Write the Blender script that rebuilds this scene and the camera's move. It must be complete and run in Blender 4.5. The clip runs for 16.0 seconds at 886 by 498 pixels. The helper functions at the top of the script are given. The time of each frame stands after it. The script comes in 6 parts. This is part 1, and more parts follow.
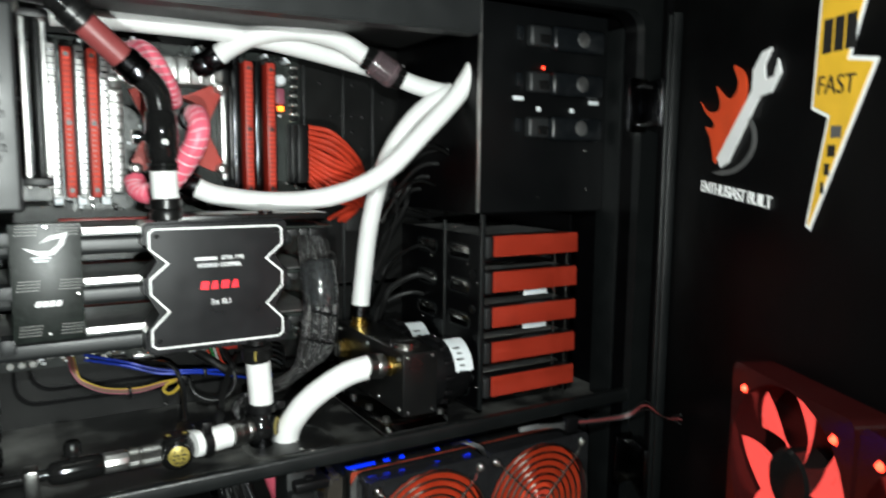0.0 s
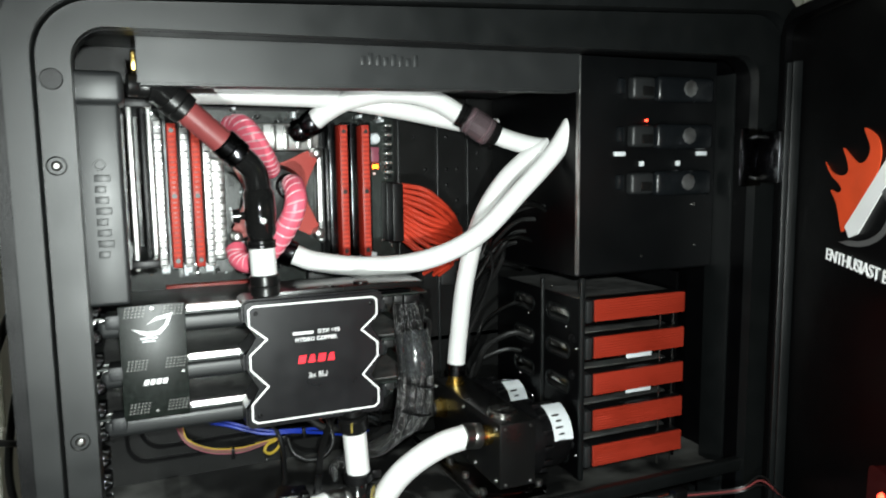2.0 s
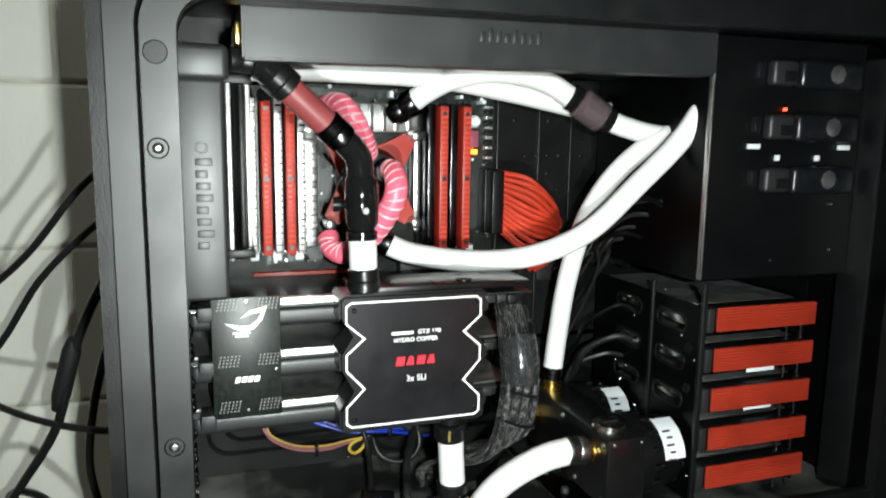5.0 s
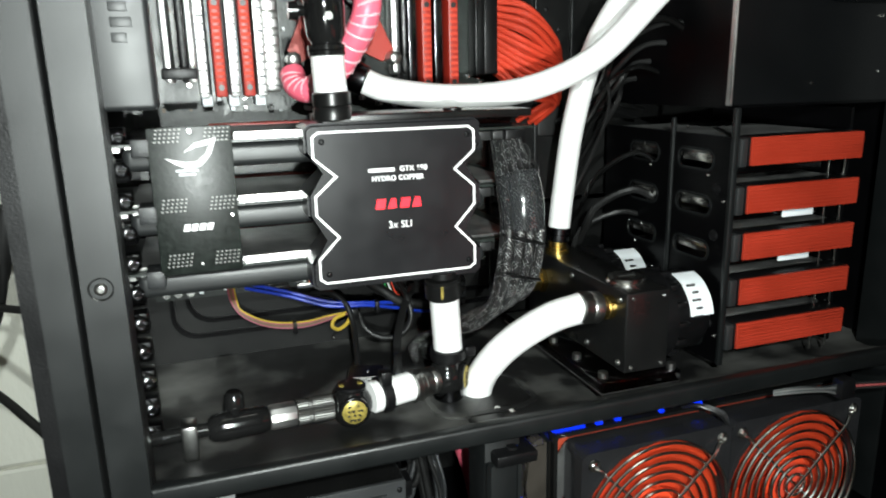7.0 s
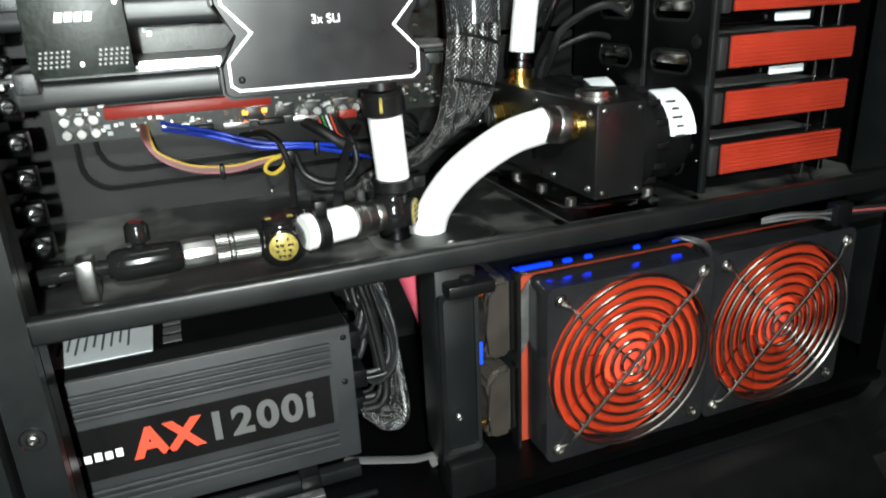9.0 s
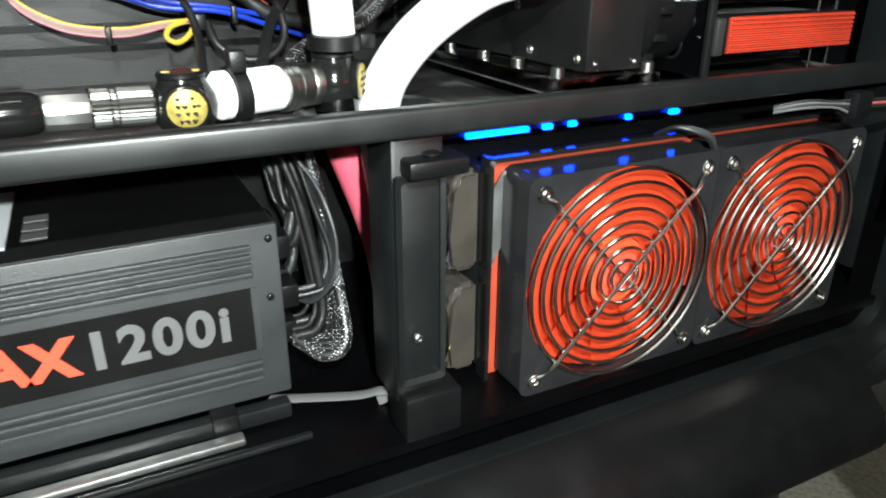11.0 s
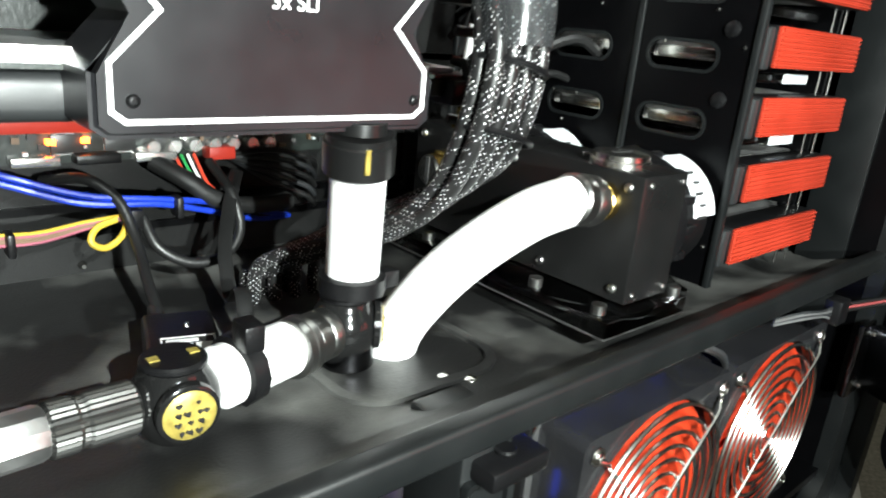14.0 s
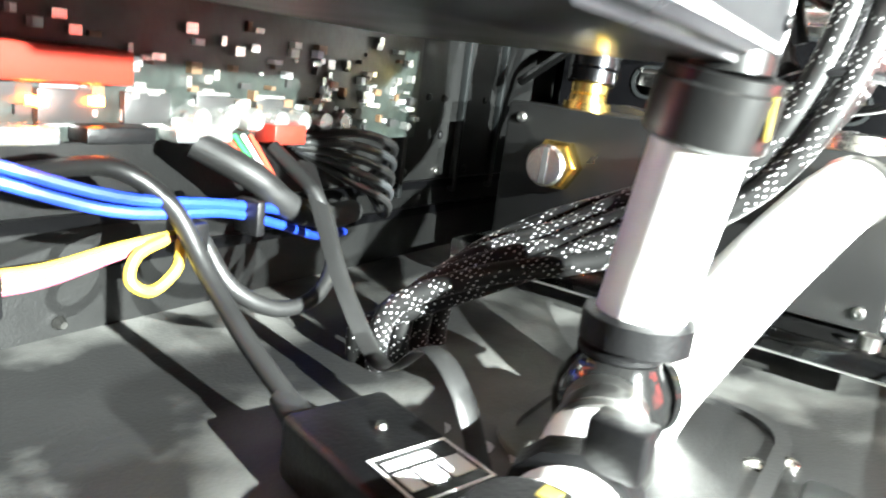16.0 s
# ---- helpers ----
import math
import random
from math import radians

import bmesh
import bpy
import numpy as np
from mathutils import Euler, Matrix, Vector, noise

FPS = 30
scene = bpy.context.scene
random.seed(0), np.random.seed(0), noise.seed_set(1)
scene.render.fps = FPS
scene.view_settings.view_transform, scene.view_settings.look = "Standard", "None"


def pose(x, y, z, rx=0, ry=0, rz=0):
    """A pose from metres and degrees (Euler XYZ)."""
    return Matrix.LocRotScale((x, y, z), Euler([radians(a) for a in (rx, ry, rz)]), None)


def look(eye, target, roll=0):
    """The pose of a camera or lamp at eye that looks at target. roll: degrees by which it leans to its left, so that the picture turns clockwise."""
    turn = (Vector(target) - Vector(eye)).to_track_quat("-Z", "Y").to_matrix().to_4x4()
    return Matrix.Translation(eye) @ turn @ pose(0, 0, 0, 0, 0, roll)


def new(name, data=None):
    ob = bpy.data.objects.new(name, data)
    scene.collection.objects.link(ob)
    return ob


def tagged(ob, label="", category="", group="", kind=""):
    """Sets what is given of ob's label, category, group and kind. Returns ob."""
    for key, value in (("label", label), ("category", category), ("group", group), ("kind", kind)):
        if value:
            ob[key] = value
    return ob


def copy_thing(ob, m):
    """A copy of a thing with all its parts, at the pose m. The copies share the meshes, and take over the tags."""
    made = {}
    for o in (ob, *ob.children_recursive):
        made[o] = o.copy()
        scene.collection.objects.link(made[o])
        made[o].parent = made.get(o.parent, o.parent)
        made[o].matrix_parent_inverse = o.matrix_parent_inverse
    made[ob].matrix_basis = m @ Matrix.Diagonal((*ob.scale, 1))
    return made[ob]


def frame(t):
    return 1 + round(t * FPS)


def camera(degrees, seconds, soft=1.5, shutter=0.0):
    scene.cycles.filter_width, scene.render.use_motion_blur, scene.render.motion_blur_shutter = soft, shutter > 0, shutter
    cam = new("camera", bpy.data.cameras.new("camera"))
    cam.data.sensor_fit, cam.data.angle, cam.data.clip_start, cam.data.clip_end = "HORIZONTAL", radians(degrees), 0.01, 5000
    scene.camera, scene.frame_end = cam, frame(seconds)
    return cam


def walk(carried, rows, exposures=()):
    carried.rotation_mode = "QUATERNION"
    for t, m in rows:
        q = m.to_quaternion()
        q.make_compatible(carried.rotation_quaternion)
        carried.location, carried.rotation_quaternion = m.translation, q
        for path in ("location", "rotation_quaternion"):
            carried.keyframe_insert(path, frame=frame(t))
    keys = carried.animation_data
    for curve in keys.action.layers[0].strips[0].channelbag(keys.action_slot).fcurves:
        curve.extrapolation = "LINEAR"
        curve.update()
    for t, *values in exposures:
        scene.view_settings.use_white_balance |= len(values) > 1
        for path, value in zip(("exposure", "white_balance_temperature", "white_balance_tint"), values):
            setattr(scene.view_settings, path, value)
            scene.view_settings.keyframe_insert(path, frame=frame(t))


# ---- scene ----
cam = camera(64.2, 16.0, 1.9, 0.5)
PATH = [
    (0, (0.007, 0.016, 0.448), (1.017, 1.726, 0.211), 0.6),
    (0.5, (-0.003, 0.013, 0.465), (0.859, 1.805, 0.249), 1.8),
    (1, (0.001, 0.021, 0.465), (0.741, 1.856, 0.172), -0.7),
    (1.5, (0.004, 0.03, 0.485), (0.753, 1.865, 0.221), -0.2),
    (2, (0.017, 0.037, 0.502), (0.787, 1.868, 0.265), -0.7),
    (2.5, (0.036, 0.05, 0.517), (0.825, 1.872, 0.282), -0.4),
    (3, (0.036, 0.057, 0.523), (0.804, 1.893, 0.326), -0.4),
    (3.5, (0.02, 0.069, 0.531), (0.72, 1.934, 0.348), 0.3),
    (3.7, (0.012, 0.074, 0.533), (0.693, 1.945, 0.343), 0.7),
    (5.8, (-0.008, 0.116, 0.476), (0.595, 1.985, 0.097), 0.3),
    (6, (-0.001, 0.122, 0.466), (0.606, 1.985, 0.065), -0.3),
    (6.5, (0.004, 0.148, 0.444), (0.616, 1.995, -0.018), -0.9),
    (7, (0.021, 0.159, 0.429), (0.648, 1.997, -0.049), -1.3),
    (7.5, (0.034, 0.172, 0.41), (0.658, 2.003, -0.095), -2.4),
    (8, (0.046, 0.18, 0.391), (0.677, 1.993, -0.173), -2.8),
    (8.5, (0.054, 0.185, 0.368), (0.697, 1.971, -0.262), -2.7),
    (9, (0.053, 0.194, 0.352), (0.704, 1.955, -0.338), -2.7),
    (9.5, (0.049, 0.207, 0.331), (0.696, 1.953, -0.398), -2.0),
    (9.7, (0.051, 0.209, 0.321), (0.668, 1.957, -0.429), -2.1),
    (11.8, (0.063, 0.304, 0.28), (1.074, 1.813, -0.558), 3.3),
    (12, (0.062, 0.312, 0.295), (1.106, 1.785, -0.565), 4.3),
    (12.5, (0.054, 0.325, 0.31), (1.202, 1.794, -0.415), 5.4),
    (13, (0.041, 0.335, 0.345), (1.232, 1.821, -0.264), 5.8),
    (13.5, (0.031, 0.352, 0.355), (1.258, 1.82, -0.228), 5.0),
    (14, (0.027, 0.385, 0.34), (1.322, 1.779, -0.276), 5.5),
    (14.5, (0.015, 0.42, 0.329), (1.383, 1.757, -0.257), 5.9),
    (15, (0.007, 0.456, 0.323), (1.461, 1.702, -0.254), 6.0),
    (15.5, (0.017, 0.505, 0.315), (1.569, 1.64, -0.236), 6.4),
    (16, (0.017, 0.542, 0.296), (1.655, 1.578, -0.197), 7.5),
]
walk(cam, [(t, look(eye, target, roll)) for t, eye, target, roll in PATH],
     [(0, -1.0), (3.7, -0.75), (7, -0.55), (9.5, 0.05), (12, 0.82), (13.5, 0.66), (14.5, 1.2), (15, 1.72), (16.0, 3.4)])

# ---- light: two fixed white spots for one lamp carried by the eye; dim ceiling light assumed ----
world = bpy.data.worlds.new("room_air")
scene.world = world
world.use_nodes = True
world.node_tree.nodes["Background"].inputs[0].default_value = (0.9, 0.95, 1.0, 1)
world.node_tree.nodes["Background"].inputs[1].default_value = 0.004


def lamp(name, kind, m, power, colour, size):
    data = bpy.data.lights.new(name, kind)
    data.energy, data.color = power, colour
    if kind == "AREA":
        data.size = size
    else:
        data.shadow_soft_size = size
    ob = new(name, data)
    ob.matrix_world = m
    return ob


for at, power, wide in (((0.03, 0.03, 0.525), 28.0, 156), ((0.03, 0.07, 0.365), 23.0, 124)):     # both always on, added at the carried lamp's high and low places
    phone = lamp("phone_lamp_station", "SPOT", look(at, (0.085, 0.6, at[2] + 0.01)), power, (0.92, 1.0, 0.965), 0.005)
    phone.data.spot_size, phone.data.spot_blend = radians(wide), 0.5 if wide > 140 else 0.85
lamp("ceiling_lamp", "AREA", look((0.1, 0.35, 1.83), (0.1, 0.55, -0.4)), 4.5, (0.98, 0.98, 0.88), 0.5)


# ---- materials ----
def mat(name, col, rough=0.5, metal=0.0, var=0.18, scale=40.0, bump=0.08, bscale=500.0, spec=0.5, coat=0.0,
        emit=None, glow=0.0, trans=0.0, rvar=0.12, dust=0.0, alpha=1.0, ior=1.45, random_tint=0.0):
    m = bpy.data.materials.new(name)
    m.use_nodes = True
    nt = m.node_tree
    b = nt.nodes["Principled BSDF"]
    L = nt.links.new
    co = nt.nodes.new("ShaderNodeTexCoord")
    big = nt.nodes.new("ShaderNodeTexNoise")
    big.inputs["Scale"].default_value, big.inputs["Detail"].default_value = scale, 4
    L(co.outputs["Object"], big.inputs["Vector"])
    fine = nt.nodes.new("ShaderNodeTexNoise")
    fine.inputs["Scale"].default_value, fine.inputs["Detail"].default_value = bscale, 2
    L(co.outputs["Object"], fine.inputs["Vector"])
    ramp = nt.nodes.new("ShaderNodeMapRange")
    ramp.inputs["From Min"].default_value, ramp.inputs["From Max"].default_value = 0.3, 0.7
    ramp.inputs["To Min"].default_value, ramp.inputs["To Max"].default_value = 1 - var, 1 + var
    L(big.outputs["Fac"], ramp.inputs["Value"])
    mul = nt.nodes.new("ShaderNodeVectorMath")
    mul.operation = "SCALE"
    mul.inputs[0].default_value = col
    L(ramp.outputs["Result"], mul.inputs["Scale"])
    out = mul.outputs["Vector"]
    if random_tint:
        info = nt.nodes.new("ShaderNodeObjectInfo")
        rr = nt.nodes.new("ShaderNodeMapRange")
        rr.inputs["To Min"].default_value, rr.inputs["To Max"].default_value = 1 - random_tint, 1 + random_tint
        L(info.outputs["Random"], rr.inputs["Value"])
        m2 = nt.nodes.new("ShaderNodeVectorMath")
        m2.operation = "SCALE"
        L(out, m2.inputs[0])
        L(rr.outputs["Result"], m2.inputs["Scale"])
        out = m2.outputs["Vector"]
    if dust:
        dn = nt.nodes.new("ShaderNodeTexNoise")
        dn.inputs["Scale"].default_value, dn.inputs["Detail"].default_value = scale * 0.7, 8
        L(co.outputs["Object"], dn.inputs["Vector"])
        dr = nt.nodes.new("ShaderNodeMapRange")
        dr.inputs["From Min"].default_value, dr.inputs["From Max"].default_value = 0.45, 0.75
        dr.inputs["To Max"].default_value = dust
        L(dn.outputs["Fac"], dr.inputs["Value"])
        mx = nt.nodes.new("ShaderNodeMix")
        mx.data_type = "RGBA"
        L(dr.outputs["Result"], mx.inputs["Factor"])
        L(out, mx.inputs[6])
        mx.inputs[7].default_value = (0.33, 0.33, 0.31, 1)
        out = mx.outputs[2]
    L(out, b.inputs["Base Color"])
    rm = nt.nodes.new("ShaderNodeMapRange")
    rm.inputs["From Min"].default_value, rm.inputs["From Max"].default_value = 0.3, 0.7
    rm.inputs["To Min"].default_value = max(0.02, rough - rvar * rough)
    rm.inputs["To Max"].default_value = min(1, rough + rvar * rough)
    L(big.outputs["Fac"], rm.inputs["Value"])
    L(rm.outputs["Result"], b.inputs["Roughness"])
    if bump:
        bp = nt.nodes.new("ShaderNodeBump")
        bp.inputs["Strength"].default_value, bp.inputs["Distance"].default_value = bump, 0.001
        L(fine.outputs["Fac"], bp.inputs["Height"])
        L(bp.outputs["Normal"], b.inputs["Normal"])
    b.inputs["Metallic"].default_value = metal
    b.inputs["Specular IOR Level"].default_value = spec
    b.inputs["Coat Weight"].default_value = coat
    b.inputs["Coat Roughness"].default_value = 0.06
    b.inputs["Transmission Weight"].default_value = trans
    b.inputs["IOR"].default_value = ior
    if emit:
        b.inputs["Emission Color"].default_value = (*emit, 1)
        b.inputs["Emission Strength"].default_value = glow
    return m


def stripes(m, scale, depth, axis="Z", kind="BANDS", dark=0.5):
    """Fine ribs across a material: relief and the shade of the gaps' own paint."""
    nt = m.node_tree
    b = nt.nodes["Principled BSDF"]
    co = [n for n in nt.nodes if n.type == "TEX_COORD"][0]
    wv = nt.nodes.new("ShaderNodeTexWave")
    wv.bands_direction = axis
    wv.inputs["Scale"].default_value = scale
    nt.links.new(co.outputs["Object"], wv.inputs["Vector"])
    bp = nt.nodes.new("ShaderNodeBump")
    bp.inputs["Strength"].default_value, bp.inputs["Distance"].default_value = depth, 0.001
    nt.links.new(wv.outputs["Fac"], bp.inputs["Height"])
    nt.links.new(bp.outputs["Normal"], b.inputs["Normal"])
    return m


M = {}
M["satin"] = mat("black_satin_paint", (0.0035, 0.0042, 0.0044), 0.42, 0.0, var=0.06, bump=0.06, bscale=1500, spec=0.5)
M["case"] = mat("black_powder_coat", (0.001, 0.001, 0.0012), 0.32, bump=0.08, bscale=1500, spec=0.14)
M["dusty"] = mat("dusty_black_steel", (0.0035, 0.0036, 0.0036), 0.4, bump=0.12, bscale=1200, dust=0.015, scale=25, spec=0.3)
M["spiral"] = mat("pale_pink_wrap", (0.72, 0.4, 0.44), 0.3, var=0.1)
M["tank"] = mat("dark_lacquered_brass", (0.03, 0.026, 0.022), 0.24, bump=0.05, bscale=200, var=0.3)
M["plate"] = mat("dusty_mid_plate", (0.01, 0.01, 0.01), 0.5, bump=0.15, bscale=900, dust=0.6, scale=20, spec=0.4)
M["gloss"] = mat("gloss_black_plastic", (0.006, 0.006, 0.006), 0.1, bump=0.0, rvar=0.3)
M["rubber"] = mat("black_rubber", (0.006, 0.006, 0.006), 0.55, bump=0.1)
M["plastic"] = mat("matt_black_plastic", (0.003, 0.003, 0.0033), 0.38, bump=0.12, bscale=900, spec=0.3)
M["cover"] = mat("grey_black_moulded_plastic", (0.012, 0.013, 0.0135), 0.44, bump=0.03, bscale=1100, var=0.06, spec=0.6)
M["chrome"] = mat("black_chrome", (0.3, 0.3, 0.29), 0.3, 1.0, var=0.1, bump=0.0)
M["blackchrome"] = mat("dark_nickel", (0.07, 0.07, 0.075), 0.2, 1.0, var=0.1, bump=0.0)
M["darksteel"] = mat("black_nickel_plating", (0.16, 0.16, 0.165), 0.22, 1.0, var=0.1, bump=0.0)
M["steel"] = mat("bright_steel", (0.62, 0.61, 0.58), 0.22, 1.0, bump=0.03, var=0.15)
M["brass"] = mat("brass", (0.75, 0.52, 0.16), 0.22, 1.0, bump=0.0)
M["gold"] = mat("gold_printed_badge", (0.30, 0.235, 0.055), 0.4, 0.4, var=0.35, scale=300)
M["tube"] = mat("white_vinyl_hose", (0.72, 0.72, 0.71), 0.32, bump=0.04, bscale=300, var=0.04, spec=0.5)
M["redtube"] = mat("dull_red_hose", (0.2, 0.04, 0.04), 0.45, bump=0.05, var=0.1)
M["pink"] = mat("pink_hose_wrap", (0.72, 0.12, 0.18), 0.35, var=0.15)
M["red"] = mat("red_plastic", (0.32, 0.022, 0.012), 0.42, bump=0.08, var=0.08)
M["redmesh"] = stripes(mat("red_ribbed_mesh", (0.34, 0.028, 0.012), 0.45, var=0.12), 260, 0.7, "Z")
M["orange"] = mat("orange_red_gasket", (0.26, 0.036, 0.016), 0.5, var=0.1)
M["blade"] = mat("red_fan_blade", (0.66, 0.06, 0.02), 0.35, var=0.1, bump=0.03)
M["pcb"] = mat("black_circuit_board", (0.012, 0.016, 0.014), 0.35, var=0.4, scale=200, bump=0.15)
M["pcbgreen"] = mat("dark_green_circuit_board", (0.004, 0.0065, 0.005), 0.4, var=0.5, scale=250, bump=0.1)
M["chip"] = mat("dark_chip", (0.02, 0.02, 0.02), 0.4, bump=0.05)
M["silver"] = mat("brushed_aluminium", (0.62, 0.62, 0.61), 0.38, 1.0, bump=0.06, scale=90, var=0.15)
M["solder"] = mat("tinned_metal", (0.7, 0.7, 0.68), 0.25, 0.9, bump=0.0)
M["pad"] = mat("tinned_contact_pad", (0.2, 0.2, 0.19), 0.4, var=0.2)
M["white"] = mat("white_print", (0.8, 0.8, 0.8), 0.5, var=0.04)
M["label"] = mat("white_paper_label", (0.62, 0.65, 0.67), 0.5, var=0.06)
M["grey"] = mat("grey_print", (0.085, 0.085, 0.085), 0.45, var=0.05)
M["redprint"] = mat("red_print", (0.62, 0.06, 0.03), 0.45, var=0.05)
M["redglow"] = mat("red_lit_sign", (0.6, 0.02, 0.03), 0.4, emit=(1.0, 0.01, 0.03), glow=1.7)
M["redled"] = mat("red_led", (0.6, 0.02, 0.02), 0.3, emit=(1.0, 0.05, 0.02), glow=14.0)
M["amber"] = mat("amber_led", (0.6, 0.2, 0.02), 0.3, emit=(1.0, 0.16, 0.01), glow=16.0)
M["bluelamp"] = mat("dim_blue_light", (0.01, 0.03, 0.5), 0.3, emit=(0.0, 0.04, 1.0), glow=2.5)
M["blueled"] = mat("blue_led", (0.02, 0.06, 0.8), 0.3, emit=(0.0, 0.03, 1.0), glow=24.0)
M["redcable"] = mat("red_sleeved_cable", (0.5, 0.038, 0.014), 0.55, bump=0.5, bscale=1600, var=0.2)
M["blackcable"] = mat("black_cable", (0.007, 0.007, 0.007), 0.38, bump=0.05)
M["glosscable"] = mat("shiny_black_cable", (0.002, 0.002, 0.002), 0.2, bump=0.03, spec=0.6)
M["greycable"] = mat("grey_sleeved_cable", (0.014, 0.015, 0.016), 0.4, bump=0.3, bscale=1200, var=0.3)
M["blue"] = mat("blue_wire", (0.007, 0.028, 0.3), 0.4)
M["yellow"] = mat("yellow_wire", (0.36, 0.25, 0.025), 0.4)
M["pinkwire"] = mat("pink_wire", (0.24, 0.06, 0.09), 0.4)
M["tan"] = mat("tan_wire", (0.11, 0.065, 0.035), 0.45)
M["greenwire"] = mat("green_wire", (0.03, 0.3, 0.08), 0.45)
M["acrylic"] = mat("clear_acrylic", (0.95, 0.97, 0.97), 0.05, trans=1.0, bump=0.0, var=0.0, ior=1.49)
M["smoke"] = mat("smoked_clear_plastic", (0.45, 0.33, 0.36), 0.08, trans=0.85, bump=0.0, var=0.1)
M["gloss2"] = mat("black_lacquered_metal", (0.008, 0.008, 0.009), 0.3, bump=0.02, rvar=0.1)
M["delrin"] = mat("black_acetal", (0.005, 0.005, 0.005), 0.3, bump=0.03)
M["wall"] = mat("cream_painted_block", (0.76, 0.76, 0.68), 0.7, bump=0.5, bscale=160, var=0.08, scale=8, random_tint=0.05)
M["mortar"] = mat("painted_mortar", (0.56, 0.55, 0.47), 0.75, bump=0.4, bscale=200)
M["plaster"] = mat("plain_plaster", (0.5, 0.49, 0.45), 0.8, bump=0.1, scale=4)
M["carpet"] = mat("beige_grey_carpet", (0.27, 0.25, 0.21), 0.95, bump=1.0, bscale=420, var=0.3, scale=120)
M["wood"] = mat("black_table_laminate", (0.02, 0.019, 0.018), 0.35, var=0.3, scale=15, bump=0.05)
M["shoewhite"] = mat("white_leather", (0.75, 0.73, 0.7), 0.45, var=0.06)
M["shoered"] = mat("dark_red_lining", (0.25, 0.02, 0.03), 0.8)
M["shoeyellow"] = mat("orange_yellow_tab", (0.7, 0.33, 0.03), 0.5)
M["door"] = mat("black_gloss_panel", (0.0012, 0.0012, 0.0014), 0.4, bump=0.02, spec=0.15, rvar=0.3, scale=12)
M["stickyellow"] = mat("yellow_vinyl_sticker", (0.72, 0.42, 0.03), 0.35, var=0.1)
M["stickred"] = mat("red_vinyl_sticker", (0.68, 0.07, 0.02), 0.35, var=0.1)
M["stickgreen"] = mat("green_vinyl_sticker", (0.05, 0.35, 0.03), 0.35, var=0.4, scale=90)
M["black"] = mat("black_print", (0.01, 0.01, 0.01), 0.5)
M["fin"] = stripes(mat("black_radiator_fins", (0.02, 0.02, 0.02), 0.4, 0.3), 500, 1.0, "X")
# the corner lights' red is put into blades and frame as emission
M["redfan"] = mat("red_glow_fan_blade", (0.6, 0.05, 0.04), 0.3, emit=(1.0, 0.13, 0.11), glow=1.3)
M["litframe"] = mat("red_glow_clear_plastic", (0.018, 0.004, 0.004), 0.12, emit=(1.0, 0.04, 0.03), glow=0.015)

M["bayplate"] = mat("smooth_black_bay_plate", (0.0018, 0.0021, 0.0024), 0.4, bump=0.04, var=0.25, scale=14, spec=0.35)
M["lockplastic"] = mat("dark_lock_plastic", (0.005, 0.006, 0.007), 0.25, bump=0.05)
M["psugrey"] = mat("dark_grey_powder_coat", (0.02, 0.0215, 0.0225), 0.5, bump=0.25, bscale=1600, var=0.1)
# fins coloured brighter red to offset the shade between the fan blades
M["redfin"] = stripes(mat("bright_red_fill_fins", (0.5, 0.04, 0.02), 0.5), 420, 0.9, "X")
M["fanframe"] = mat("clear_black_fan_frame", (0.012, 0.012, 0.013), 0.15, bump=0.0)
M["clearwrap"] = mat("clear_wrap", (0.5, 0.52, 0.54), 0.15, trans=0.97, bump=0.2, bscale=120)


